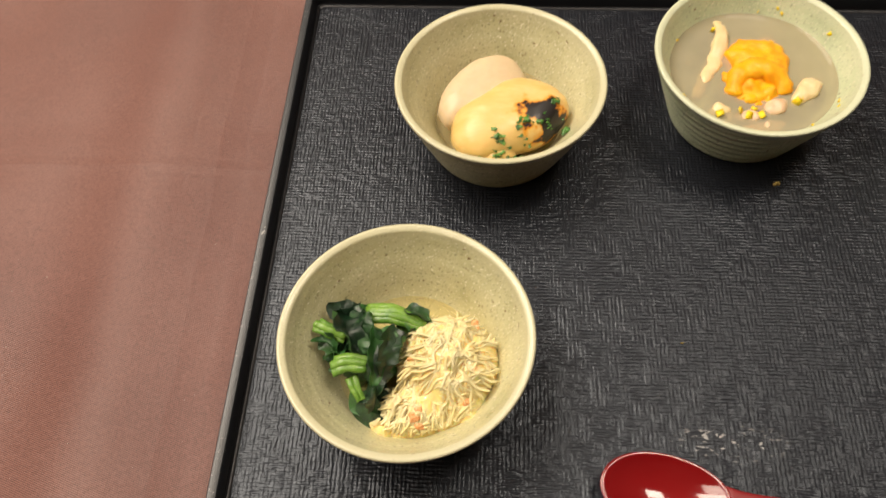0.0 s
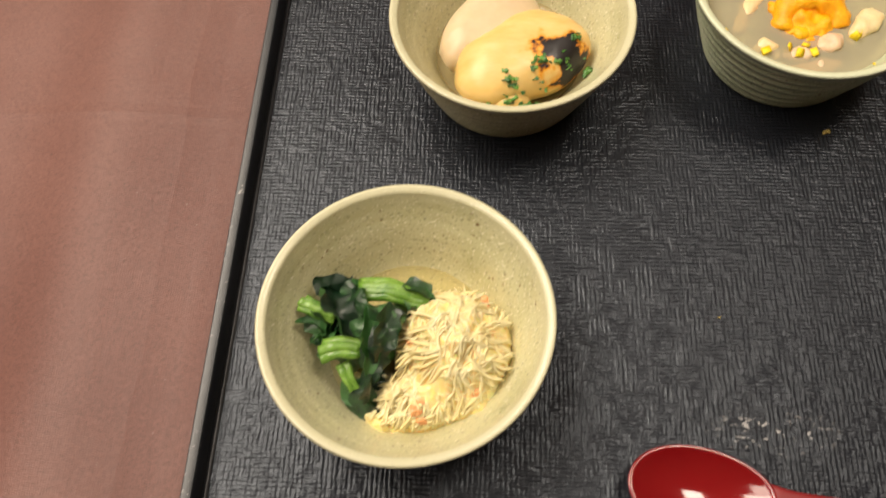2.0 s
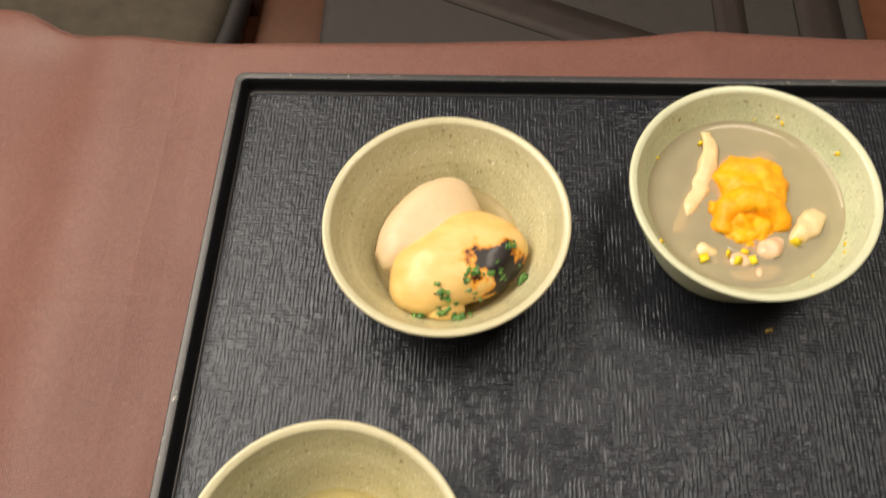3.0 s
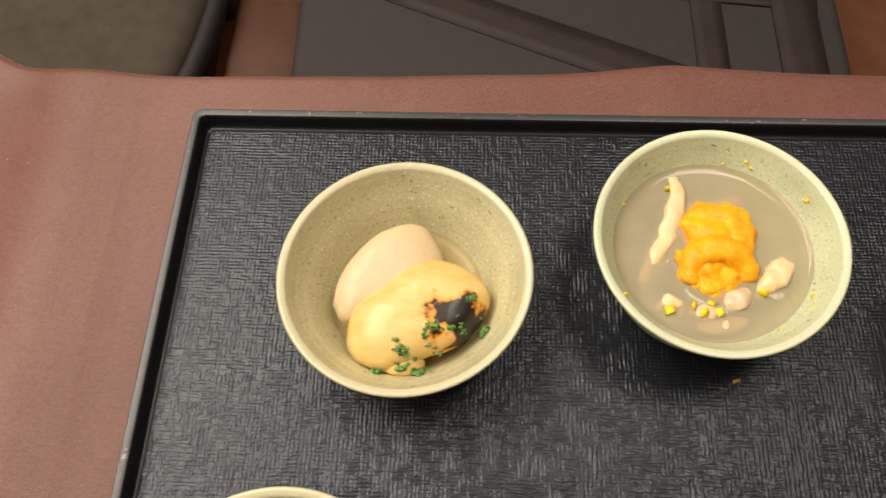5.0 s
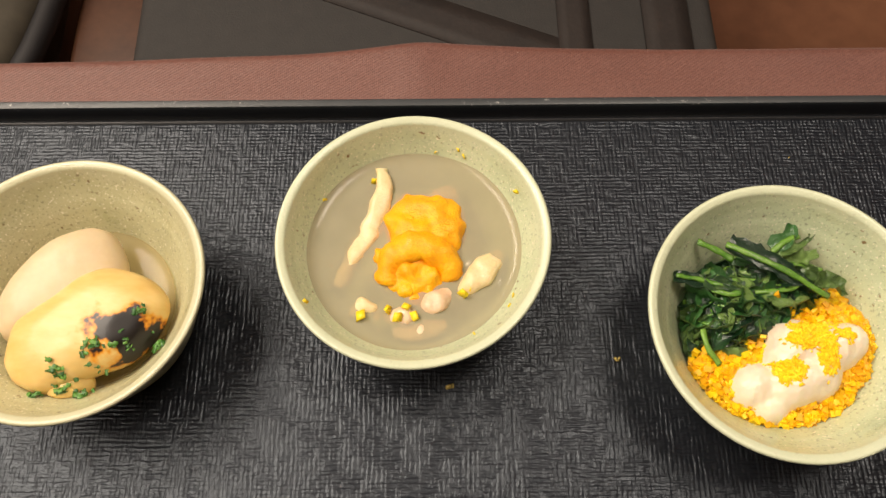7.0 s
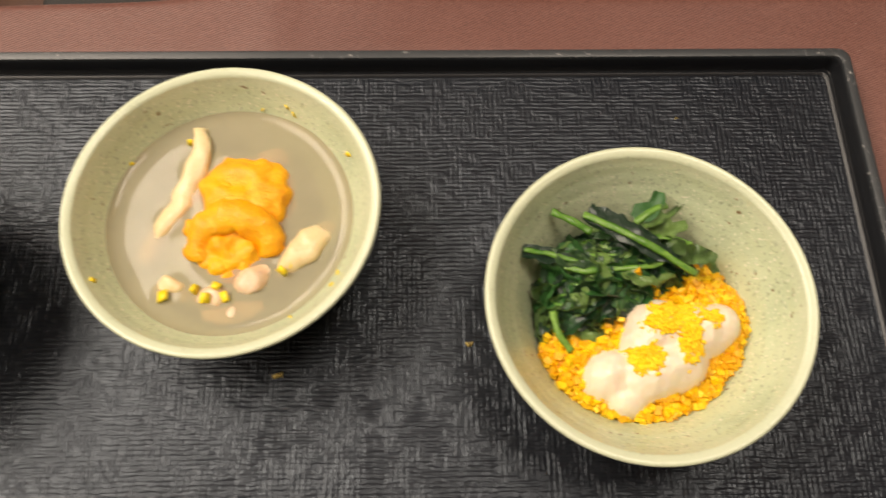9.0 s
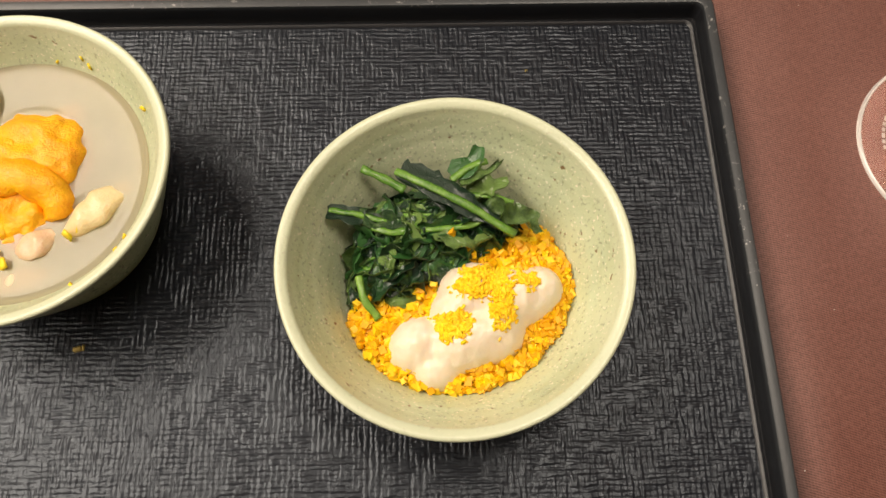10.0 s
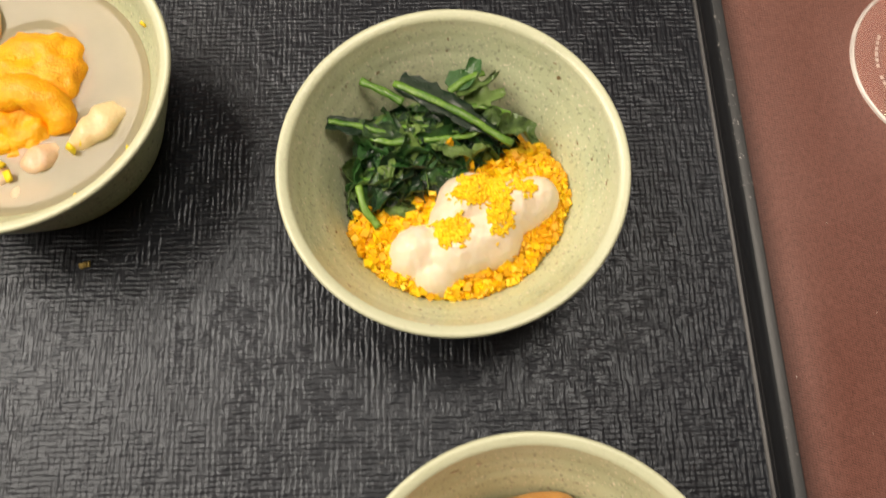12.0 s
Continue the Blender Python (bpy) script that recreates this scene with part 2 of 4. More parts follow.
CHAR_SPOT = (0.0235, -0.0160, 0.036)
TRAY_FLOOR, TRAY_RIM, CLOTH = tray_floor_material(), tray_rim_material(), cloth_material()
CHARRED, GLASS = charred_material(), glass_material()
TURNIP = simple("pale_turnip", (0.66, 0.50, 0.30), (0.72, 0.57, 0.36), 0.45, 60, 0.1, 0.0004, 0.03, 0.15)
LEAF = simple("wilted_leaf", (0.004, 0.022, 0.008), (0.038, 0.128, 0.028), 0.30, 190, 0.7, 0.0008, 0.35, 0.0, 0.7)
PALE_LEAF = simple("pale_leaf", (0.010, 0.045, 0.010), (0.17, 0.28, 0.065), 0.32, 300, 0.9, 0.0009, 0.35, 0.0, 0.6)
STEM = simple("green_stem", (0.050, 0.165, 0.014), (0.22, 0.40, 0.060), 0.26, 240, 0.5, 0.0005, 0.35, 0.0, 0.15)
HERB = simple("chopped_parsley", (0.022, 0.100, 0.012), (0.13, 0.30, 0.045), 0.45, 300, 0.3, 0.0002, 0.1, 0.0, 0.5)
SHRED = simple("crab_shreds", (0.97, 0.70, 0.24), (0.99, 0.84, 0.44), 0.28, 120, 0.2, 0.0004, 0.5, 0.6, 0.0, 0.35)
CRAB_RED = simple("crab_red_flesh", (0.78, 0.30, 0.10), (0.85, 0.48, 0.22), 0.36, 160, 0.2, 0.0003, 0.2, 0.0)
YOLK = simple("egg_yolk_crumbs", (0.78, 0.38, 0.0), (0.92, 0.61, 0.002), 0.50, 200, 0.4, 0.0003, 0.0, 0.0, 0.6)
YOLK_FINE = simple("fine_yolk_crumbs", (0.94, 0.56, 0.003), (0.99, 0.72, 0.010), 0.65, 300, 0.3, 0.0002, 0.0, 0.0, 0.5)
CREAM = simple("pink_cream", (0.86, 0.69, 0.50), (0.92, 0.79, 0.63), 0.42, 60, 0.35, 0.0008, 0.08, 0.15)
UNI = simple("orange_roe", (0.94, 0.335, 0.0), (1.0, 0.54, 0.0), 0.45, 150, 0.5, 0.0010, 0.08)
CHICKEN = simple("poached_chicken", (0.74, 0.55, 0.27), (0.84, 0.68, 0.40), 0.34, 130, 0.4, 0.0006, 0.15, 0.15)
PINK = simple("pink_chicken", (0.70, 0.46, 0.28), (0.80, 0.62, 0.42), 0.36, 150, 0.4, 0.0006, 0.2, 0.2)
ZEST = simple("yuzu_zest", (0.90, 0.62, 0.006), (0.96, 0.76, 0.02), 0.5, 300, 0.3, 0.0002, 0.1)
GOLD = simple("golden_fried_skin", (0.46, 0.20, 0.045), (0.62, 0.33, 0.10), 0.4, 120, 0.4, 0.0006, 0.2, 0.1)
STRAND = simple("crab_strand", (1.0, 0.87, 0.45), (1.0, 0.94, 0.62), 0.30, 120, 0.1, 0.0002, 0.25, 0.0, 0.35)
see, blend = STRAND.node_tree.nodes.new("ShaderNodeBsdfTranslucent"), STRAND.node_tree.nodes.new("ShaderNodeMixShader")
see.inputs[0].default_value, blend.inputs[0].default_value = (1.0, 0.91, 0.55, 1), 0.25
STRAND.node_tree.links.new(STRAND.node_tree.nodes["Principled BSDF"].outputs[0], blend.inputs[1])
STRAND.node_tree.links.new(see.outputs[0], blend.inputs[2])
STRAND.node_tree.links.new(blend.outputs[0], STRAND.node_tree.nodes["Material Output"].inputs[0])
SOUP = liquid_material("cloudy_broth", (0.53, 0.49, 0.36), 0.48)
SAUCE = liquid_material("amber_sauce", (0.60, 0.55, 0.37), 0.72)
DASHI = liquid_material("thin_dashi", (0.56, 0.50, 0.32), 0.6)
LACQUER = simple("red_lacquer", (0.19, 0.005, 0.007), (0.22, 0.008, 0.009), 0.05, 12, 0.03, 0.0003, 0.9)
LACQUER_DULL = simple("worn_red_lacquer", (0.185, 0.005, 0.007), (0.22, 0.008, 0.010), 0.50, 40, 0.1, 0.0003, 0.0)
FLOOR = simple("brown_floor", (0.17, 0.072, 0.040), (0.28, 0.125, 0.068), 0.45, 5, 0.2, 0.002)
WALL = simple("beige_wall", (0.54, 0.44, 0.35), (0.62, 0.52, 0.42), 0.7, 3, 0.2, 0.001)
CEILING = simple("white_ceiling", (0.72, 0.70, 0.66), (0.78, 0.76, 0.72), 0.8, 4, 0.1, 0.001)
OLIVE_FABRIC = simple("olive_upholstery", (0.032, 0.026, 0.017), (0.068, 0.056, 0.038), 0.8, 9, 0.5, 0.001)
GREY_FABRIC = simple("grey_upholstery", (0.026, 0.024, 0.023), (0.034, 0.031, 0.029), 0.75, 60, 0.4, 0.001)
BROWN_BAND = simple("brown_woven_band", (0.013, 0.009, 0.008), (0.026, 0.018, 0.015), 0.7, 30, 0.4, 0.001)
DARK_WOOD = simple("dark_stained_wood", (0.050, 0.020, 0.011), (0.085, 0.037, 0.020), 0.4, 20, 0.2, 0.0006)
PIPING = simple("black_piping", (0.006, 0.005, 0.006), (0.012, 0.010, 0.011), 0.6, 80)
CRUMB = simple("dried_crumb", (0.42, 0.31, 0.08), (0.58, 0.45, 0.14), 0.6, 300, 0.3, 0.0002)
ETCH = simple("etched_white", (0.46, 0.42, 0.39), (0.52, 0.48, 0.45), 0.7, 100)
PALE_GLASS = simple("pale_glass_edge", (0.62, 0.58, 0.55), (0.72, 0.69, 0.66), 0.25, 100, 0.1, 0.0002, 0.4)
PALE_GLASS.node_tree.nodes["Principled BSDF"].inputs["Transmission Weight"].default_value = 0.55


# ---- mesh helpers ----
def part(name, bm, mat, parent=None, label="", smooth=True, at=None, crease=0.0):
    """Links a bmesh as one mesh object."""
    me = bpy.data.meshes.new(name)
    bm.normal_update()
    if crease:
        for e in bm.edges:
            e.smooth = not (len(e.link_faces) == 2 and e.calc_face_angle() > radians(crease))
    bm.to_mesh(me)
    bm.free()
    me.materials.append(mat)
    me.polygons.foreach_set("use_smooth", [smooth] * len(me.polygons))
    ob = new(name, me)
    if parent is not None:
        ob.parent = parent
    if at is not None:
        ob.matrix_basis = at
    if label:
        ob["label"] = label
    return ob


def thing(name, m, label, category, group="", kind=""):
    ob = new(name)
    ob.matrix_basis = m
    ob.empty_display_size = 0.02
    return tagged(ob, label, category, group, kind)


def lathe(profile, n=96, wobble=0.0, phase=0.0):
    """Turns (r, z) pairs round the z axis; wobble makes it a little out of round."""
    bm = bmesh.new()
    rings = []
    for r, z in profile:
        if r < 1e-6:
            rings.append([bm.verts.new((0, 0, z))])
            continue
        ring = []
        for i in range(n):
            a = 2 * math.pi * i / n
            k = 1 + wobble * (math.cos(2 * a + phase) + 0.4 * math.cos(3 * a + 2 * phase)) * min(1, r / 0.03)
            ring.append(bm.verts.new((r * k * math.cos(a), r * k * math.sin(a), z)))
        rings.append(ring)
    for p, q in zip(rings, rings[1:]):
        for i in range(n):
            j = (i + 1) % n
            f = [p[i % len(p)], p[j % len(p)], q[j % len(q)], q[i % len(q)]]
            f = list(dict.fromkeys(f))
            if len(f) > 2:
                bm.faces.new(f)
    return bm


def smooth_profile(points, per=5):
    """Catmull-Rom through (r, z) pairs."""
    out, p = [], [points[0], *points, points[-1]]
    for a, b, c, d in zip(p, p[1:], p[2:], p[3:]):
        for i in range(per):
            t = i / per
            out.append(tuple(0.5 * (2 * b[k] + (c[k] - a[k]) * t + (2 * a[k] - 5 * b[k] + 4 * c[k] - d[k]) * t * t + (3 * b[k] - a[k] - 3 * c[k] + d[k]) * t ** 3) for k in (0, 1)))
    return out + [points[-1]]


def box(bm, size, centre=(0, 0, 0), bevel=0.0, segments=2, turn=0.0):
    made = bmesh.ops.create_cube(bm, size=1)["verts"]
    bmesh.ops.scale(bm, vec=size, verts=made)
    if bevel:
        edges = list({e for v in made for e in v.link_edges})
        made = list({v for f in bmesh.ops.bevel(bm, geom=edges, offset=bevel, segments=segments, profile=0.6, affect="EDGES")["faces"] for v in f.verts} | {v for v in made if v.is_valid})
    bmesh.ops.rotate(bm, cent=(0, 0, 0), matrix=Matrix.Rotation(turn, 3, "Z"), verts=made)
    bmesh.ops.translate(bm, vec=centre, verts=made)


def blob(bm, centre, radii, turn=(0, 0, 0), rough=0.12, freq=90.0, seed=0.0, level=4, square=1.0):
    """A lumpy ellipsoid; square above 1 makes it boxier."""
    made = bmesh.ops.create_icosphere(bm, subdivisions=level, radius=1)["verts"]
    rot = Euler([radians(a) for a in turn]).to_matrix()
    mean = sum(radii) / 3
    for v in made:
        d = v.co.normalized()
        if square != 1.0:
            s = sum(abs(c) ** (2 * square) for c in d) ** (-1 / (2 * square))
            d = d * s
        p = Vector((d.x * radii[0], d.y * radii[1], d.z * radii[2]))
        k = noise.noise(p * freq + Vector((seed, seed * 1.7, -seed))) + 0.5 * noise.noise(p * freq * 2.3 + Vector((-seed, seed, seed)))
        v.co = rot @ (p + d * (k * rough * mean)) + Vector(centre)
    return made


def tube(bm, pts, radii, sides=8, flat=1.0, cap=True):
    """A tube through points; flat squashes it along its second axis."""
    rings, up = [], Vector((0, 0, 1))
    for i, p in enumerate(pts):
        d = (pts[min(i + 1, len(pts) - 1)] - pts[max(i - 1, 0)]).normalized()
        s = d.cross(up)
        s = s.normalized() if s.length > 1e-4 else Vector((1, 0, 0))
        u = s.cross(d)
        r = radii[i] if isinstance(radii, (list, tuple)) else radii
        rings.append([bm.verts.new(p + s * (r * math.cos(2 * math.pi * k / sides)) + u * (r * flat * math.sin(2 * math.pi * k / sides))) for k in range(sides)])
    for a, b in zip(rings, rings[1:]):
        for k in range(sides):
            bm.faces.new((a[k], a[(k + 1) % sides], b[(k + 1) % sides], b[k]))
    if cap:
        bm.faces.new(rings[0][::-1])
        bm.faces.new(rings[-1])


def curve_points(anchors, n):
    """Points along a smooth curve through the anchors."""
    a = [Vector(p) for p in anchors]
    p, out = [a[0] * 2 - a[1], *a, a[-1] * 2 - a[-2]], []
    for i in range(n):
        u = i / (n - 1) * (len(a) - 1)
        k = min(int(u), len(a) - 2)
        t = u - k
        w, x, y, z = p[k:k + 4]
        out.append(0.5 * (2 * x + (y - w) * t + (2 * w - 5 * x + 4 * y - z) * t * t + (3 * x - w - 3 * y + z) * t ** 3))
    return out


def sheet(bm, pts, widths, normal, crumple=0.0015, freq=180.0, seed=0.0, thick=0.0003, across=7, curl=0.0):
    """A crumpled leaf blade along a line, with thickness."""
    n, grid = len(pts), []
    normal = Vector(normal).normalized()
    for i, p in enumerate(pts):
        d = (pts[min(i + 1, n - 1)] - pts[max(i - 1, 0)]).normalized()
        s = d.cross(normal).normalized()
        u = s.cross(d).normalized()
        row = []
        for k in range(across):
            w = (k / (across - 1) - 0.5) * 2
            q = p + s * (w * widths[i]) + u * (curl * widths[i] * (w * w))
            q = q + noise.noise_vector(q * freq + Vector((seed, -seed, seed * 2))) * crumple * (0.35 + abs(w))
            row.append((q, u))
        grid.append(row)
    top = [[bm.verts.new(q + u * thick) for q, u in row] for row in grid]
    low = [[bm.verts.new(q - u * thick) for q, u in row] for row in grid]
    for i in range(n - 1):
        for k in range(across - 1):
            bm.faces.new((top[i][k], top[i + 1][k], top[i + 1][k + 1], top[i][k + 1]))
            bm.faces.new((low[i][k], low[i][k + 1], low[i + 1][k + 1], low[i + 1][k]))
    for i in range(n - 1):
        bm.faces.new((top[i][0], low[i][0], low[i + 1][0], top[i + 1][0]))
        bm.faces.new((top[i][-1], top[i + 1][-1], low[i + 1][-1], low[i][-1]))
    for k in range(across - 1):
        bm.faces.new((top[0][k], top[0][k + 1], low[0][k + 1], low[0][k]))
        bm.faces.new((top[-1][k], low[-1][k], low[-1][k + 1], top[-1][k + 1]))


def chip(bm, centre, size, rnd, flat=0.6):
    """An angular crumb of about the given size."""
    q = Euler([rnd.uniform(0, 6.28) for _ in range(3)]).to_matrix()
    c = Vector(centre)
    vs = []
    for x in (-1, 1):
        for y in (-1, 1):
            for z in (-1, 1):
                o = Vector((x * rnd.uniform(0.55, 1.0), y * rnd.uniform(0.5, 1.0), z * flat * rnd.uniform(0.5, 1.0))) * size * 0.5
                vs.append(bm.verts.new(c + q @ o))
    for f in ((0, 1, 3, 2), (4, 6, 7, 5), (0, 4, 5, 1), (2, 3, 7, 6), (0, 2, 6, 4), (1, 5, 7, 3)):
        bm.faces.new([vs[i] for i in f])


def field(bm, height, x0, x1, y0, y1, step, low):
    """A mound from a height function over a grid; corners where it is under low are left out."""
    nx, ny = int((x1 - x0) / step) + 1, int((y1 - y0) / step) + 1
    vs = {}
    for i in range(nx):
        for j in range(ny):
            x, y = x0 + i * step, y0 + j * step
            z = height(x, y)
            if z > low:
                vs[i, j] = bm.verts.new((x, y, z))
    for i in range(nx - 1):
        for j in range(ny - 1):
            q = [vs.get(k) for k in ((i, j), (i + 1, j), (i + 1, j + 1), (i, j + 1))]
            if all(q):
                bm.faces.new(q)


def caps(lumps, soft=0.0016):
    """A smooth union of ellipsoid caps (x, y, base z, rx, ry, rz, turn) as a height function."""
    def height(x, y):
        tot = 0.0
        for cx, cy, cz, rx, ry, rz, turn in lumps:
            a = radians(turn)
            dx, dy = x - cx, y - cy
            u, v = (dx * math.cos(a) + dy * math.sin(a)) / rx, (-dx * math.sin(a) + dy * math.cos(a)) / ry
            q = 1 - u * u - v * v
            z = cz + (rz * math.sqrt(q) if q > 0 else rz * 2.5 * q)
            tot += math.exp(min(60, max(-60, z / soft)))
        return soft * math.log(tot)
    return height


# ---- the room ----
TABLE = 0.72


def room_slab(name, size, centre, mat, label, category):
    bm = bmesh.new()
    box(bm, size, centre)
    return tagged(part(name, bm, mat, smooth=False), label, category, kind="structure")


room_slab("floor", (6.2, 5.2, 0.1), (0, 0, -0.05), FLOOR, "reddish brown floor in dim light", "floor")
# Ceiling and beige walls stay out of view; their pale colour bounces fill light.
room_slab("ceiling", (6.2, 5.2, 0.1), (0, 0, 2.30), CEILING, "unseen white ceiling added to bounce fill light", "ceiling")
room_slab("wall_north", (6.2, 0.1, 2.25), (0, 2.55, 1.125), WALL, "unseen beige wall added to bounce fill light", "wall")
# Unseen wall, made dark so that the tray's far rim reflects less light.
room_slab("unseen_wall_south", (6.2, 0.1, 2.25), (0, -2.55, 1.125), DARK_WOOD, "unseen dark wall added to darken reflections in the tray rim", "wall")
room_slab("wall_west", (0.1, 5.0, 2.25), (-3.05, 0, 1.125), WALL, "unseen beige wall added to bounce fill light", "wall")
room_slab("wall_east", (0.1, 5.0, 2.25), (3.05, 0, 1.125), WALL, "unseen beige wall added to bounce fill light", "wall")

# ---- table and tablecloth ----
table = thing("dining_table", pose(0, 0, 0), "plain dining table hidden under the brown cloth", "table")
bm = bmesh.new()
box(bm, (1.7, 0.716, 0.03), (0, -0.33, TABLE - 0.0195), 0.004)
part("tabletop", bm, DARK_WOOD, table)
for x in (-0.78, 0.78):
    for y in (-0.62, -0.03):
        bm = bmesh.new()
        box(bm, (0.05, 0.05, TABLE - 0.0345), (x, y, (TABLE - 0.0345) / 2), 0.004)
        part("leg", bm, DARK_WOOD, table)


def cloth_edge(x):
    e = 0.0430 + 0.0040 * math.exp(-((x - 0.002) / 0.035) ** 2) + 0.002 * math.sin(x * 9 + 1)
    return e + 0.018 / (1 + math.exp((x + 0.345) / 0.008))


def cloth_rise(x, y):
    z = 0.0036 * noise.noise(Vector((x * 9, y * 6, 3))) + 0.0006 * noise.noise(Vector((x * 26, y * 26, 8)))
    z += 0.0060 * math.exp(-((x + 0.297) / 0.028) ** 2) + 0.0008 * math.exp(-abs(x - 0.262 - 0.06 * y) / 0.006) - 0.0006 * math.exp(-abs(y + 0.085) / 0.004)
    z += 0.0012 * math.exp(-((x - 0.002) / 0.010) ** 2) * math.exp(-((y - 0.03) / 0.02) ** 2)
    bulge = 0.006 / (1 + math.exp((x + 0.335) / 0.010)) * math.exp(-((y - 0.045) / 0.015) ** 2)
    inside = abs(x) < 0.245 and -0.34 < y < 0.012
    return min(z, 0.0001) - 0.0002 if inside else z + 0.0004 + bulge


bm = bmesh.new()
xs = [-0.9 + i * 0.006 for i in range(301)]
rows = []
for j in range(126):
    y = -0.70 + j * 0.006
    rows.append([bm.verts.new((x, y if y < 0.025 else 0.025 + (cloth_edge(x) - 0.031) * (y - 0.025) / 0.025, 0)) for x in xs])
for r in rows:
    for v in r:
        v.co.z = TABLE + cloth_rise(v.co.x, v.co.y)
for k in range(1, 16):
    a = min(1, k / 6) * math.pi / 2
    ring = []
    for i, x in enumerate(xs):
        e = cloth_edge(x)
        fold = 0.006 * math.sin(x * 17 + 2 * noise.noise(Vector((x * 4, 1, 5))))
        y = e - 0.006 + 0.006 * math.sin(a)
        z = TABLE + cloth_rise(x, e - 0.006) - 0.006 * (1 - math.cos(a))
        if k > 6:
            z -= (k - 6) * 0.03
            y += fold * (k - 6) / 9
        ring.append(bm.verts.new((x, y, z)))
    rows.append(ring)
for p, q in zip(rows, rows[1:]):
    for i in range(len(xs) - 1):
        bm.faces.new((p[i], p[i + 1], q[i + 1], q[i]))
tagged(part("tablecloth", bm, CLOTH), "mauve brown satin tablecloth with soft fold creases over the table", "tablecloth")

# ---- chairs beyond the table ----
def chair(x, y, w, d, top, fabric, label, round_corner, turn=0.0):
    c = thing("dining_chair", pose(x, y, 0, 0, 0, turn), label, "chair", "chairs beyond the table")
    bm = bmesh.new()
    box(bm, (w, d, 0.075), (0, 0, top - 0.0375), round_corner, 5)
    part("seat", bm, fabric, c)
    bm = bmesh.new()
    box(bm, (w - 0.03, d - 0.03, 0.05), (0, 0, top - 0.10), 0.006)
    part("seat_frame", bm, DARK_WOOD, c)
    bm = bmesh.new()
    box(bm, (w - 0.04, 0.05, 0.42), (0, d / 2 - 0.02, top + 0.24), 0.02, 3)
    part("backrest", bm, fabric, c)
    for i in (-1, 1):
        bm = bmesh.new()
        box(bm, (0.035, 0.035, 0.16), (i * (w / 2 - 0.06), d / 2 - 0.02, top - 0.03), 0.006)
        part("backrest_post", bm, DARK_WOOD, c)
        for j in (-1, 1):
            bm = bmesh.new()
            box(bm, (0.04, 0.04, top - 0.12), (i * (w / 2 - 0.11), j * (d / 2 - 0.11), (top - 0.12) / 2), 0.004)
            part("leg", bm, DARK_WOOD, c)
    return c


grey_chair = chair(0.0, 0.38, 0.57, 0.50, 0.40, GREY_FABRIC, "dining chair with dark grey seat crossed by brown bands", 0.014)
# Added board at seat height catches light in place of the shaded floor.
bm = bmesh.new()
box(bm, (0.088, 0.46, 0.035), (-0.329, 0, 0.330), 0.006)
part("lit_floor_board", bm, DARK_WOOD, grey_chair, "added brown board standing in for the lit floor between the chairs")
olive_chair = chair(-0.6626, 0.52, 0.50, 0.60, 0.355, OLIVE_FABRIC, "dining chair with olive grey upholstered seat and dark edge", 0.03)


def plan(hx, hy, k, n=72):
    """A rounded seat outline."""
    out = []
    for i in range(n):
        a = 2 * math.pi * i / n
        c, s = math.cos(a), math.sin(a)
        r = (abs(c) ** k + abs(s) ** k) ** (-1 / k)
        out.append((hx * r * c, hy * r * s))
    return out


bm = bmesh.new()
rings = []
for q, z in ((0.02, 0.412), (0.5, 0.410), (0.85, 0.406), (0.95, 0.401), (0.99, 0.390), (1.0, 0.375), (0.99, 0.356)):
    rings.append([bm.verts.new((x, y, z)) for x, y in plan(0.278 * q, 0.398 * q, 3)])
for a, b in zip(rings, rings[1:]):
    for i in range(len(a)):
        bm.faces.new((a[i], b[i], b[(i + 1) % len(a)], a[(i + 1) % len(a)]))
bm.faces.new(rings[0])
part("cushion", bm, OLIVE_FABRIC, olive_chair)
bm = bmesh.new()
loop = [Vector((x, y, 0.374)) for x, y in plan(0.281, 0.401, 3)]
tube(bm, loop + [loop[0]], 0.013, 10, cap=False)
part("piping", bm, PIPING, olive_chair, "black edge piping")


def band(pts, width, rise):
    bm = bmesh.new()
    p = [Vector((x, y - 0.38, 0.4005 + rise)) for x, y in pts]
    sheet(bm, [p[0].lerp(p[-1], i / 8) for i in range(9)], [width / 2] * 9, (0, 0, 1), 0.0, thick=0.0012, across=4)
    part("woven_band", bm, BROWN_BAND, grey_chair)


band([(-0.20, 0.405), (0.20, 0.235)], 0.045, 0.0)
band([(0.145, 0.21), (0.145, 0.55)], 0.032, 0.0006)
band([(-0.14, 0.42), (0.26, 0.375)], 0.020, 0.0012)
band([(0.235, 0.17), (0.235, 0.55)], 0.045, 0.0018)

# ---- the serving tray ----
TRAY = (-0.0012, -0.1640)
HX, HY, FLARE = 0.2350, 0.1727, 0.0555
DECK = 0.724
tray = thing("serving_tray", pose(TRAY[0], TRAY[1], TABLE, 0, 0, -0.35), "black plastic serving tray with embossed floor on the tablecloth", "tray")
SECTION = [(0.0060, 0.0003), (0.0035, 0.0003), (0.0024, 0.0015), (0.0005, 0.0114), (0.0004, 0.0124), (0.0009, 0.0129), (0.0036, 0.0131), (0.0041, 0.0129),
           (0.0045, 0.0120), (0.0050, 0.0048), (0.0053, 0.0044), (0.0058, 0.0046), (0.0063, 0.0047), (0.0068, 0.0045), (0.0073, 0.0041), (0.0080, 0.0034)]


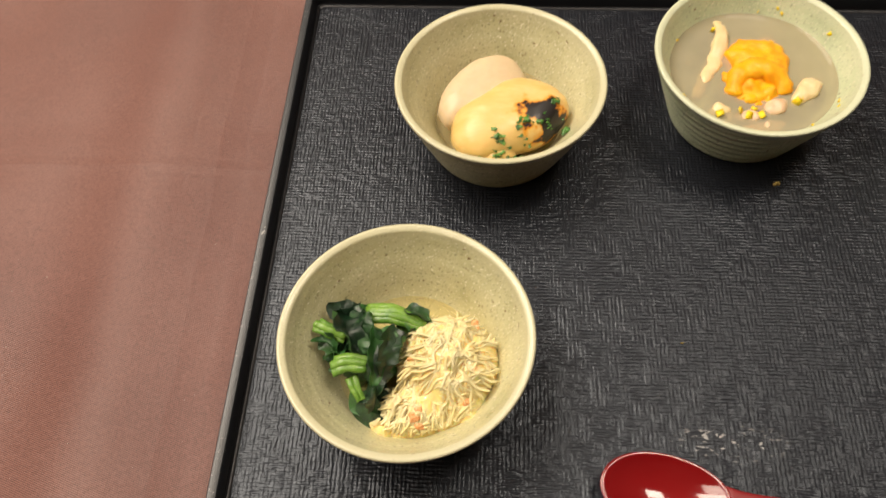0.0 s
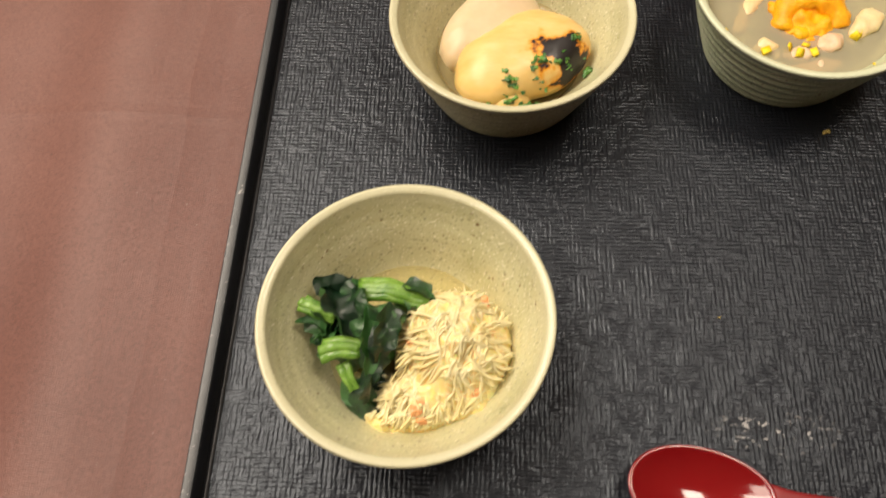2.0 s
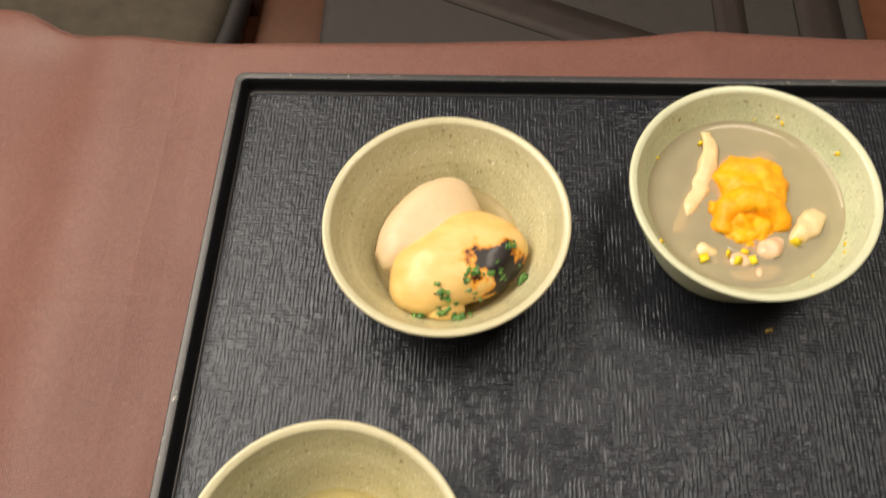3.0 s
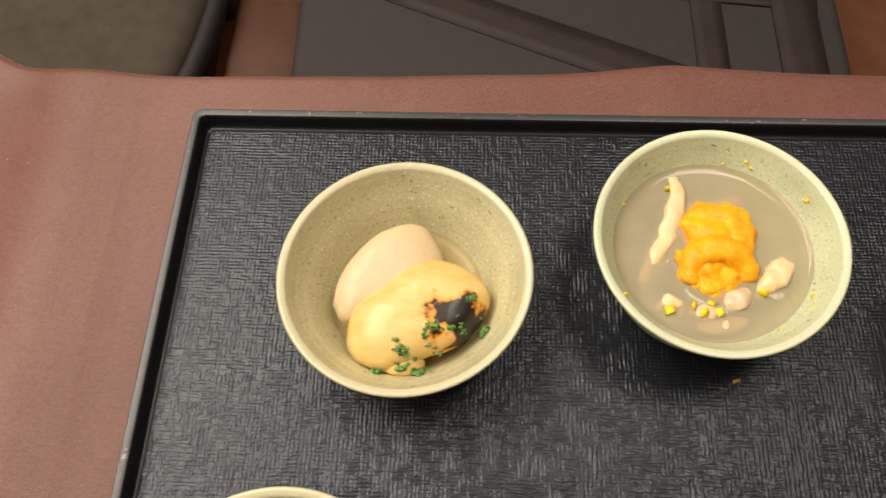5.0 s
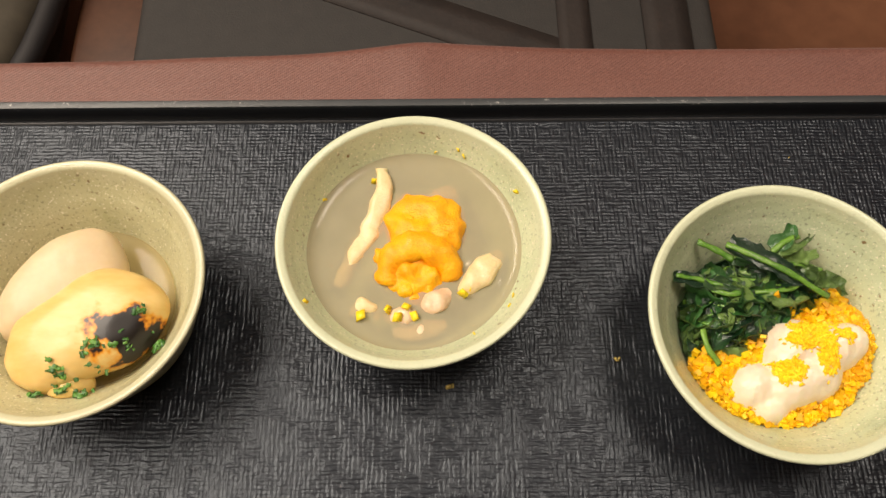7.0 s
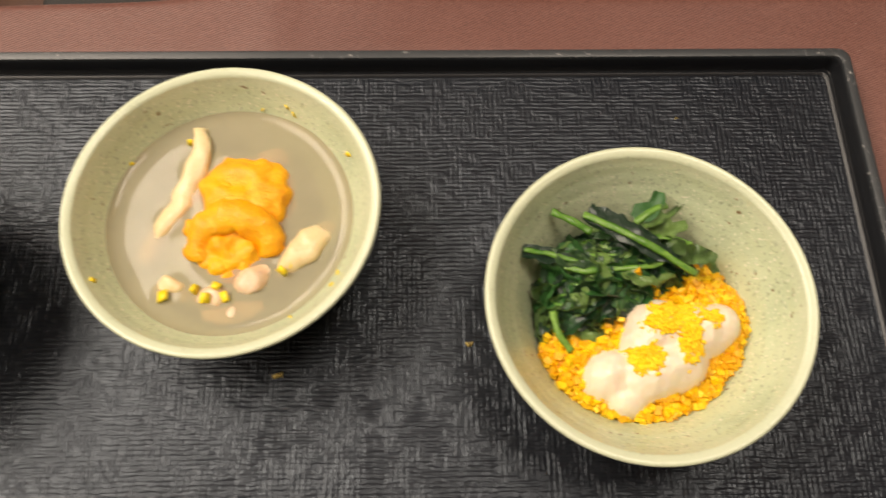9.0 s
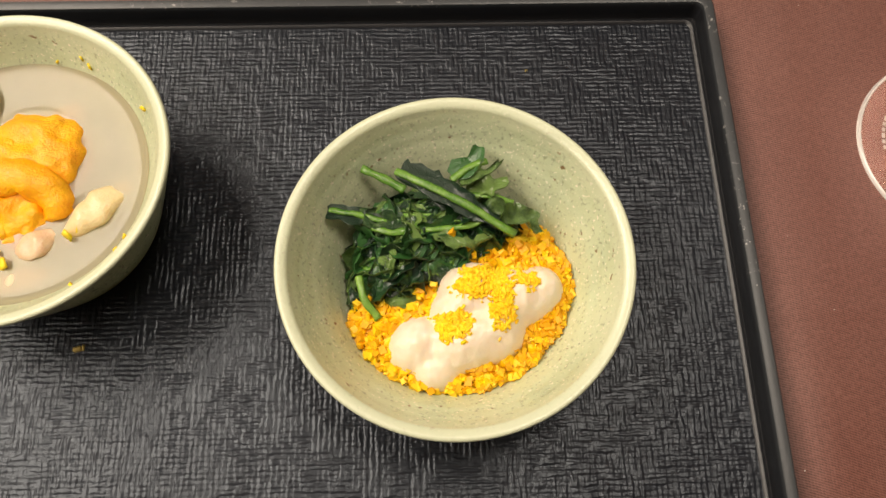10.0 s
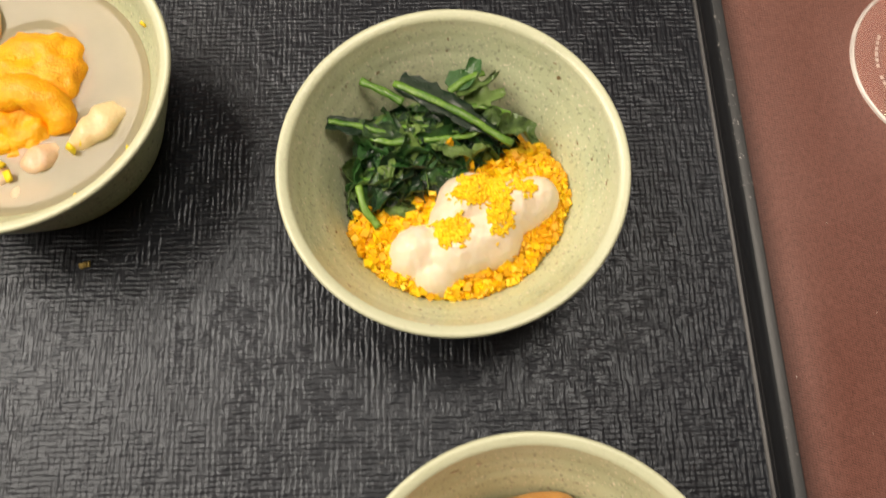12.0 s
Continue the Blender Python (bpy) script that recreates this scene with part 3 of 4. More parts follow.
def rounded_loop(hx, hy, r, n=10):
    """A rounded outline, a little wider at the near side."""
    out = []
    for sx, sy, a0 in ((1, 1, 0), (-1, 1, 90), (-1, -1, 180), (1, -1, 270)):
        for i in range(n + 1):
            a = radians(a0 + 90 * i / n)
            y = sy * (hy - r) + r * math.sin(a)
            out.append(((sx * (hx - r) + r * math.cos(a)) * (1 - FLARE * y), y))
    return out


bm = bmesh.new()
rings = []
for d, z in SECTION:
    rings.append([bm.verts.new((x, y, z)) for x, y in rounded_loop(HX - d, HY - d, max(0.0022, 0.0052 - d * 0.45))])
for a, b in zip(rings, rings[1:]):
    for i in range(len(a)):
        j = (i + 1) % len(a)
        bm.faces.new((a[i], b[i], b[j], a[j])[::-1])
bm.faces.new(rings[0][::-1])
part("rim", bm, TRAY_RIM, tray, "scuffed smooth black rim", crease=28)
bm = bmesh.new()
loop = [bm.verts.new((x, y, 0.0040)) for x, y in rounded_loop(HX - 0.0070, HY - 0.0070, 0.0025)]
bm.faces.new(loop)
part("embossed_floor", bm, TRAY_FLOOR, tray, "black floor embossed like woven cloth", smooth=False)


# ---- bowls ----
def bowl(name, x, y, scale, mat, label, wobble, phase):
    ridges = []
    outer = [(0.0338, 0.0002), (0.0350, 0.0010), (0.0362, 0.0050), (0.0386, 0.0115), (0.0415, 0.0190), (0.0444, 0.0270), (0.0470, 0.0340), (0.0490, 0.0385), (0.0498, 0.0400), (0.0497, 0.0410),
             (0.0489, 0.0414), (0.0477, 0.0411), (0.0467, 0.0405), (0.0460, 0.0393), (0.0445, 0.0362), (0.0418, 0.0315), (0.0384, 0.0262), (0.0350, 0.0200), (0.0316, 0.0138), (0.0275, 0.0090), (0.0200, 0.0066), (0.0, 0.0060)]
    prof = smooth_profile(outer, 6)
    for i, (r, z) in enumerate(prof):
        if 3 < i < 42 and 0.004 < z < 0.036:
            r += 0.00060 * math.sin(z * 2 * math.pi / 0.0058)
        elif i > 74:
            r += 0.00005 * math.sin(z * 2 * math.pi / 0.0042)
        ridges.append((max(r, 0), z))
    ridges = [(0.0, 0.0022), (0.0292, 0.0022), (0.0302, 0.0006), (0.0318, 0.0)] + ridges
    ob = part(name, lathe(ridges, 112, wobble, phase), mat)
    ob.matrix_basis = pose(x, y, DECK, 0, 0, phase * 40) @ Matrix.Scale(scale, 4)
    return tagged(ob, label, "bowl", "small stoneware bowls")


NOODLE, RADISH, BROTH, EGG, FRONT = (-0.1602, -0.2193), (-0.1234, -0.0874), (0.0008, -0.0701), (0.1331, -0.1027), (0.1483, -0.2291)
bowl("stoneware_bowl", *NOODLE, 1.012, GLAZE_OLIVE, "small olive grey stoneware bowl holding greens and crab shreds", 0.004, 0.5)
bowl("stoneware_bowl", *RADISH, 1.0, GLAZE_OLIVE, "small olive grey stoneware bowl holding two turnip pieces", 0.008, 1.3)
bowl("stoneware_bowl", *BROTH, 1.0, GLAZE_GREEN, "small grey green stoneware bowl holding cloudy broth", 0.006, 2.2)
bowl("stoneware_bowl", *EGG, 1.012, GLAZE_GREEN, "small grey green stoneware bowl holding greens and egg crumbs", 0.003, 0.1)
bowl("stoneware_bowl", *FRONT, 1.03, GLAZE_GREEN, "small grey green stoneware bowl holding a golden piece", 0.004, 2.9)


def inner(z):
    """Inner radius of a bowl at height z over the tray's floor."""
    t = [(0.006, 0.0), (0.0066, 0.020), (0.009, 0.0275), (0.0138, 0.0316), (0.020, 0.0350), (0.0262, 0.0384), (0.0315, 0.0418), (0.036, 0.0447), (0.0392, 0.0467)]
    for (z0, r0), (z1, r1) in zip(t, t[1:]):
        if z <= z1:
            return r0 + (r1 - r0) * max(0, z - z0) / (z1 - z0)
    return 0.0467


def liquid(name, at, z, mat, label, category, bumps=()):
    """A liquid's surface with a raised edge where it meets the wall and what floats in it."""
    r1 = inner(z) + 0.0012
    bm = bmesh.new()
    rings = [[bm.verts.new((0, 0, z))]]
    n = 120
    for k in range(1, 46):
        r = r1 * k / 45
        ring = []
        for i in range(n):
            a = 2 * math.pi * i / n
            x, y = r * math.cos(a), r * math.sin(a)
            h = 0.0018 * math.exp(-(r1 - r) / 0.0018)
            for bx, by, br in bumps:
                d = abs(math.hypot(x - bx, y - by) - br)
                h += 0.00025 * math.exp(-d / 0.0008)
            ring.append(bm.verts.new((x, y, z + h)))
        rings.append(ring)
    for p, q in zip(rings, rings[1:]):
        for i in range(n):
            j = (i + 1) % n
            f = list(dict.fromkeys([p[i % len(p)], q[i], q[j], p[j % len(p)]]))
            bm.faces.new(f)
    ob = part(name, bm, mat)
    ob.matrix_basis = pose(*at, DECK)
    return tagged(ob, label, category)


# ---- greens and crab shreds ----
rnd = random.Random(5)
HERE = pose(*NOODLE, DECK)


def stalk(parent, anchors, r, sides=16, flat=0.75, n=14, grooves=True):
    bm = bmesh.new()
    pts = curve_points(anchors, n)
    tube(bm, pts, [r * (1 + 0.04 * math.sin(i * 0.9)) * (0.9 + 0.1 * i / n) for i in range(n)], sides, flat)
    bm.verts.ensure_lookup_table()
    for i, v in enumerate(bm.verts):
        if i // sides < n and (i % sides) % 2:
            v.co = v.co.lerp(Vector(pts[i // sides]), 0.16)
    if grooves:
        for v in bm.verts:
            v.co += noise.noise_vector(v.co * 260) * 0.0004
    return part("stem", bm, STEM, parent, "bright green stem")


def blade(parent, anchors, width, normal, seed, crumple=0.0026, n=16, name="leaf", curl=0.3, mat=None):
    bm = bmesh.new()
    pts = curve_points(anchors, n)
    w = [width * (0.35 + 0.65 * math.sin(math.pi * min(1, 0.12 + 0.88 * i / (n - 1)) ** 0.8)) for i in range(n)]
    sheet(bm, pts, w, normal, crumple, 330 if crumple < 0.0025 else 190, seed, 0.00022, 9, curl)
    return part(name, bm, mat or LEAF, parent, crease=55)


greens = thing("boiled_greens", HERE, "boiled dark green leaves with bright stems in the bowl", "vegetable")
bm = bmesh.new()
blob(bm, (-0.017, 0.000, 0.017), (0.013, 0.012, 0.010), (0, 0, 20), 0.35, 160, 2.0, 4)
blob(bm, (-0.011, -0.020, 0.012), (0.005, 0.010, 0.006), (0, 0, 10), 0.35, 200, 3.0, 4)
part("leaf_heap", bm, LEAF, greens)
br = random.Random(17)


def stem_bundle(anchors, width, count, r):
    """A cut stem of several ribbed sheaths lying side by side, uneven at the ends."""
    bm = bmesh.new()
    base = curve_points(anchors, 12)
    side = (base[-1] - base[0]).cross(Vector((0, 0, 1))).normalized()
    for i in range(count):
        w = (i / (count - 1) - 0.5) * width
        push = br.uniform(-0.0012, 0.0012)
        along = (base[-1] - base[0]).normalized() * push
        pts = [p + side * (w * (1 - 0.25 * k / 11)) + along + Vector((0, 0, 0.0009 * math.cos(w / width * 3.1) - 0.0006 + br.uniform(-0.0002, 0.0002))) for k, p in enumerate(base)]
        size = r * br.uniform(0.85, 1.1)
        tube(bm, pts, [size * (1.0 - 0.02 * k) for k in range(12)], 12, 0.75)
    for v in bm.verts:
        v.co += noise.noise_vector(v.co * 210) * 0.0005
    bmesh.ops.recalc_face_normals(bm, faces=bm.faces)
    part("stem", bm, STEM, greens, "bright green ribbed stem")


stem_bundle([(-0.0180, 0.0125, 0.0320), (-0.0068, 0.0122, 0.0335), (0.0065, 0.0088, 0.0310)], 0.0058, 4, 0.0022)
stem_bundle([(-0.0375, 0.0074, 0.0320), (-0.0330, 0.0053, 0.0318), (-0.0250, 0.0022, 0.0300)], 0.0036, 3, 0.0019)
stem_bundle([(-0.0292, -0.0100, 0.0305), (-0.0235, -0.0088, 0.0322), (-0.0155, -0.0088, 0.0312)], 0.0052, 3, 0.0022)
stem_bundle([(-0.0220, -0.0130, 0.0280), (-0.0200, -0.0175, 0.0265), (-0.0175, -0.0215, 0.0240)], 0.0024, 2, 0.0013)
for k, (pts, w, tilt) in enumerate([
        ([(-0.0200, 0.0135, 0.0310), (-0.0205, 0.0062, 0.0345), (-0.0165, -0.0050, 0.0325)], 0.0048, (-0.5, 0.1, 1)),
        ([(-0.0115, 0.0050, 0.0350), (-0.0118, -0.0057, 0.0345), (-0.0128, -0.0170, 0.0285)], 0.0046, (0.6, 0.0, 1)),
        ([(-0.0165, -0.0200, 0.0240), (-0.0155, -0.0268, 0.0195), (-0.0135, -0.0325, 0.0155)], 0.0058, (-0.3, -0.2, 1)),
        ([(-0.0350, 0.0040, 0.0300), (-0.0305, -0.0010, 0.0290), (-0.0275, -0.0065, 0.0255)], 0.0040, (-0.7, -0.3, 1)),
        ([(-0.0085, 0.0068, 0.0330), (-0.0040, 0.0030, 0.0335), (-0.0075, -0.0035, 0.0325)], 0.0040, (0.3, 0.5, 1)),
        ([(-0.0010, 0.0150, 0.0325), (0.0045, 0.0125, 0.0330), (0.0088, 0.0100, 0.0310)], 0.0034, (0.2, 0.6, 1))]):
    blade(greens, pts, w, tilt, 90 + k * 4.3, 0.0010, 22, "leaf", 0.45 if k % 2 else -0.35)
for k, (a, b, c, w) in enumerate([
        ((-0.034, 0.006, 0.030), (-0.031, 0.000, 0.029), (-0.027, -0.006, 0.025), 0.0045),
        ((-0.027, 0.012, 0.031), (-0.024, 0.003, 0.036), (-0.020, -0.006, 0.031), 0.0055),
        ((-0.022, 0.014, 0.031), (-0.016, 0.005, 0.037), (-0.010, -0.002, 0.033), 0.0050),
        ((-0.013, 0.001, 0.035), (-0.011, -0.010, 0.033), (-0.012, -0.019, 0.026), 0.0055),
        ((-0.005, 0.005, 0.033), (-0.007, -0.005, 0.035), (-0.010, -0.014, 0.031), 0.0050),
        ((-0.013, -0.017, 0.028), (-0.014, -0.024, 0.022), (-0.010, -0.031, 0.016), 0.0045),
        ((-0.018, -0.018, 0.023), (-0.016, -0.024, 0.018), (-0.012, -0.030, 0.013), 0.0035),
        ((-0.033, 0.010, 0.031), (-0.027, 0.014, 0.032), (-0.020, 0.015, 0.032), 0.0035),
        ((-0.002, 0.012, 0.032), (0.006, 0.008, 0.031), (0.011, 0.004, 0.029), 0.0040)]):
    blade(greens, [a, b, c], w, (0.7 * math.sin(k * 2.1), 0.7 * math.cos(k * 1.3), 1), 3.0 + k * 1.9, 0.0036, 20, "leaf", 0.6 * math.sin(k * 1.7))

gr = random.Random(9)
for k in range(16):
    while True:
        x, y = gr.uniform(-0.036, 0.004), gr.uniform(-0.032, 0.016)
        if ((x + 0.017) / 0.016) ** 2 + ((y - 0.001) / 0.013) ** 2 < 1:
            break
    a, L = gr.uniform(0, 6.28), gr.uniform(0.008, 0.015)
    z = 0.0295 - 0.0075 * max(0, -y - 0.010) / 0.02
    dx, dy = math.cos(a) * L / 2, math.sin(a) * L / 2
    zz = [z + gr.uniform(-0.004, 0.0015) for _ in range(3)]
    pts = []
    for px, py, pz in ((x - dx, y - dy, zz[0] - 0.002), (x, y, zz[1]), (x + dx, y + dy, zz[2] - 0.002)):
        d, lim = math.hypot(px, py), inner(pz) - 0.0015
        if d > lim:
            px, py = px * lim / d, py * lim / d
        pts.append((px, py, pz))
    blade(greens, pts, gr.uniform(0.0014, 0.0032), (gr.uniform(-1.2, 1.2), gr.uniform(-1.2, 1.2), 1), 40 + k * 2.3, 0.0022, 16, "leaf", gr.uniform(-0.9, 0.9))

mound_height = caps([(0.0168, -0.0052, 0.006, 0.0225, 0.0235, 0.0350, 20), (0.0060, -0.0235, 0.006, 0.0180, 0.0145, 0.0230, 10), (0.0220, -0.0200, 0.006, 0.0150, 0.0150, 0.0220, 0),
                     (-0.0050, -0.0290, 0.006, 0.0125, 0.0095, 0.0165, 20)], 0.0030)


def lumpy_mound(x, y):
    return mound_height(x, y) + 0.0028 * noise.noise(Vector((x * 130, y * 130, 4))) + 0.0018 * noise.noise(Vector((x * 330, y * 260, 9))) + 0.0006 * noise.noise(Vector((x * 700, y * 420, 2)))


def fibre(bm, x, y, length, r, lift, a):
    """A soft strand that sets out in direction a and follows the mound."""
    pts, bend = [], rnd.uniform(-0.22, 0.22)
    for k in range(13):
        u = k / 12
        if pts and y > -0.014 and mound_height(x, y) < 0.0145:
            break
        z = max(lumpy_mound(x, y), 0.0150) + lift + 0.0006 * math.sin(u * 3.14)
        if pts:
            z = max(z, pts[-1].z - 0.0008)
        d, lim = math.hypot(x, y), inner(z) - 0.0008
        if d > lim:
            if len(pts) > 3:
                break
            x, y = x * lim / d, y * lim / d
        pts.append(Vector((x, y, z)))
        a += bend * math.sin(k * 0.7) * 1.6 + rnd.uniform(-0.12, 0.12)
        x, y = x + math.cos(a) * length / 12, y + math.sin(a) * length / 12
    if len(pts) > 4:
        tube(bm, pts, [r * 0.35, r * 0.8] + [r] * (len(pts) - 4) + [r * 0.75, r * 0.3], 6, rnd.uniform(0.35, 0.6))


crab = thing("crab_shreds", HERE, "mound of cream yellow shredded crab glistening with sauce in the bowl", "seafood")
bm = bmesh.new()
field(bm, lambda x, y: lumpy_mound(x, y) if math.hypot(x, y) < inner(max(0.007, lumpy_mound(x, y))) + 0.0012 else -1, -0.020, 0.040, -0.040, 0.020, 0.0005, 0.007)
part("mound", bm, SHRED, crab)
bm = bmesh.new()
for i in range(130):
    while True:
        cx, cy = rnd.uniform(-0.018, 0.038), rnd.uniform(-0.040, 0.019)
        if mound_height(cx, cy) > 0.012 and math.hypot(cx, cy) < inner(mound_height(cx, cy)) - 0.002:
            break
    way, lift = rnd.uniform(0, 6.28), rnd.uniform(-0.0007, -0.0002)
    for k in range(rnd.randint(2, 5)):
        fibre(bm, cx + rnd.uniform(-0.0016, 0.0016), cy + rnd.uniform(-0.0016, 0.0016), rnd.uniform(0.007, 0.015), rnd.choice((0.0003, 0.0004, 0.0006)), lift + rnd.uniform(-0.0002, 0.0002), way + rnd.uniform(-0.35, 0.35))
for i in range(260):
    a = radians(rnd.choice((rnd.uniform(160, 250), rnd.uniform(160, 320))))
    q = rnd.uniform(0.6, 1.0)
    x, y = 0.008 + 0.020 * q * math.cos(a), -0.014 + 0.019 * q * math.sin(a)
    fibre(bm, x, y, rnd.uniform(0.005, 0.010), rnd.uniform(0.0003, 0.0006), rnd.uniform(-0.0006, 0.0012), math.atan2(y + 0.010, x - 0.014) + rnd.uniform(-0.9, 0.9))
bmesh.ops.recalc_face_normals(bm, faces=bm.faces)
tagged(part("shredded_flesh", bm, STRAND, crab), kind="stuff")
for x, y, s in ((0.0045, -0.0290, 0.0030), (0.0065, -0.0315, 0.0026), (0.0270, 0.0100, 0.0028), (0.0020, -0.0060, 0.0022), (0.0240, -0.0230, 0.0020), (0.0060, -0.0260, 0.0020)):
    bm = bmesh.new()
    blob(bm, (x, y, lumpy_mound(x, y) + 0.0002), (s * 0.9, s * 0.5, s * 0.5), (0, 0, x * 9000), 0.7, 520, x * 100, 4)
    part("red_flake", bm, CRAB_RED, crab, "orange red crab flake")
liquid("crab_sauce", NOODLE, 0.0110, SAUCE, "shallow pool of amber sauce in the bowl", "sauce")

# ---- turnip pieces ----
def turnip(name, outline, mid, rise, tilt, mat, label, extra=(), seed=1.0):
    """A soft cut piece: a rounded outline (mm) swollen above and below."""
    bm = bmesh.new()
    pts = [Vector((x / 1000, y / 1000, 0)) for x, y in outline]
    loop = curve_points(pts + pts[:1], 97)[:-1]
    c = sum(loop, Vector()) / len(loop)
    levels = [(q / 22, 1) for q in range(1, 23)] + [(q / 10, -1) for q in range(9, 0, -1)]
    rings = []
    for q, side in levels:
        swell = side * rise * max(0.0, 1 - q ** 3.2) ** 0.5
        ring = []
        for p in loop:
            v = c + (p - c) * (q if q < 0.999 else 1.0)
            z = mid + swell + tilt[0] * v.x + tilt[1] * v.y
            z += 0.0005 * noise.noise(Vector((v.x * 60, v.y * 60, seed))) + 0.0002 * noise.noise(Vector((v.x * 190, v.y * 190, seed)))
            ring.append(bm.verts.new((v.x, v.y, z)))
        rings.append(ring)
    for p, q in zip(rings, rings[1:]):
        for i in range(len(p)):
            k = (i + 1) % len(p)
            bm.faces.new((p[i], q[i], q[k], p[k]))
    bm.faces.new(rings[0])
    bm.faces.new(rings[-1][::-1])
    bmesh.ops.triangulate(bm, faces=[f for f in bm.faces if len(f.verts) > 4])
    for c, r, t in extra:
        blob(bm, c, r, t, 0.10, 90, seed + 2, 4)
    for v in bm.verts:
        lim = inner(max(v.co.z, 0.0062)) - 0.0006
        d = math.hypot(v.co.x, v.co.y)
        if d > lim:
            v.co.x, v.co.y = v.co.x * lim / d, v.co.y * lim / d
        v.co.z = max(v.co.z, 0.0068)
    bmesh.ops.recalc_face_normals(bm, faces=bm.faces)
    bvh = BVHTree.FromBMesh(bm)
    ob = part(name, bm, mat)
    ob.matrix_basis = pose(*RADISH, DECK)
    tagged(ob, label, "vegetable", "turnip pieces in the bowl")
    return bvh


turnip("turnip_piece", [(-30, -8), (-28.5, 1), (-23, 12), (-13.5, 22.5), (-2.5, 28), (5, 28), (10.5, 23), (15, 11), (9, 0), (-7, -12), (-24, -16)], 0.0215, 0.0105, (-0.10, 0.06), TURNIP,
       "smooth pale simmered turnip piece leaning in the bowl", (), 1.0)
turnip_top = turnip("turnip_piece", [(-23, -17), (-20.5, -9.5), (-8, 0.5), (1.5, 8), (10.5, 11), (19.5, 9.5), (28, 5), (33.5, -2), (33, -10), (27, -20), (19, -26), (10, -29), (1, -33), (-9, -35.5), (-17, -33), (-22.5, -26)],
                    0.0255, 0.0115, (0.0, 0.04), CHARRED, "glazed yellow turnip piece with a charred end in the bowl", [((-0.0005, -0.0318, 0.0205), (0.0090, 0.0070, 0.0075), (0, 0, 10))], 4.0)
liquid("thin_broth", RADISH, 0.0125, DASHI, "shallow clear yellow broth in the bowl", "broth")


def drop(bvh, x, y, fallback=0.03):
    hit = bvh.ray_cast(Vector((x, y, 0.2)), Vector((0, 0, -1)))
    return hit[0].z if hit[0] is not None else fallback


for cx, cy, sx, sy, count in ((0.0005, -0.0290, 0.0034, 0.0030, 12), (0.0030, -0.0352, 0.0065, 0.0024, 17), (-0.0105, -0.0365, 0.0045, 0.0014, 7), (0.0084, -0.0226, 0.0014, 0.0020, 3),
                              (0.0126, -0.0206, 0.0020, 0.0030, 7), (0.0222, -0.0192, 0.0032, 0.0030, 8), (0.0274, -0.0084, 0.0028, 0.0020, 7), (0.0312, -0.0180, 0.0022, 0.0028, 7), (0.0115, -0.0272, 0.0022, 0.0018, 4)):
    h = thing("chopped_parsley", pose(*RADISH, DECK), "pinch of chopped green parsley on the charred turnip piece", "herb", "parsley on the turnip")
    for i in range(count):
        x, y = rnd.gauss(cx, sx * 0.55), rnd.gauss(cy, sy * 0.55)
        z = min(drop(turnip_top, x, y, 0.026), 0.040)
        s, a = rnd.uniform(0.0008, 0.0019), rnd.uniform(0, 6.28)
        bm = bmesh.new()
        d = Vector((math.cos(a), math.sin(a), rnd.uniform(-0.3, 0.3)))
        p = Vector((x, y, z + 0.0002))
        sheet(bm, [p + d * (s * (k - 2) * 0.55) for k in range(5)], [s * 0.2, s * 0.6, s * 0.35, s * 0.7, s * 0.1], (rnd.uniform(-0.5, 0.5), rnd.uniform(-0.5, 0.5), 1), 0.00025, 900, i, 0.00006, 3, 0.3)
        part("flake", bm, HERB, h)

# ---- broth with roe and chicken ----
POND = 0.0274
HERE = pose(*BROTH, DECK)
roe = thing("orange_roe_roll", HERE @ pose(0, 0, 0.0010), "soft orange roe roll half sunk in the cloudy broth", "seafood")
bm = bmesh.new()
blob(bm, (0.0040, 0.0095, 0.0235), (0.0155, 0.0148, 0.0085), (-8, 0, 8), 0.15, 130, 1.0, 5, 1.15)
blob(bm, (0.0125, 0.0030, 0.0230), (0.0060, 0.0050, 0.0050), (0, 0, 30), 0.25, 180, 2.0, 4)
blob(bm, (-0.0035, 0.0140, 0.0240), (0.0060, 0.0060, 0.0052), (0, 0, 30), 0.20, 180, 2.6, 4)
part("back_lobe", bm, UNI, roe)
bm = bmesh.new()
arc = curve_points([(-0.0105, -0.0140, 0.0240), (-0.0075, -0.0040, 0.0275), (0.0010, -0.0005, 0.0295), (0.0100, -0.0035, 0.0280), (0.0145, -0.0120, 0.0240)], 26)
tube(bm, arc, [0.0046 + 0.0014 * math.sin(math.pi * i / 25) + 0.0006 * noise.noise(Vector((i * 0.5, 0, 0))) for i in range(26)], 14, 0.9)
for v in bm.verts:
    v.co += noise.noise_vector(v.co * 240) * 0.0014
blob(bm, (0.0000, -0.0110, 0.0245), (0.0110, 0.0085, 0.0052), (10, 0, 0), 0.3, 200, 4.0, 4)
part("front_fold", bm, UNI, roe)
bm = bmesh.new()
blob(bm, (0.0140, 0.0085, 0.0222), (0.0055, 0.0095, 0.0040), (0, 0, -12), 0.3, 170, 7.0, 4)
blob(bm, (0.0050, 0.0205, 0.0222), (0.0085, 0.0042, 0.0036), (0, 0, 10), 0.3, 170, 8.0, 4)
part("membrane", bm, PINK, roe, "pale pink membrane")
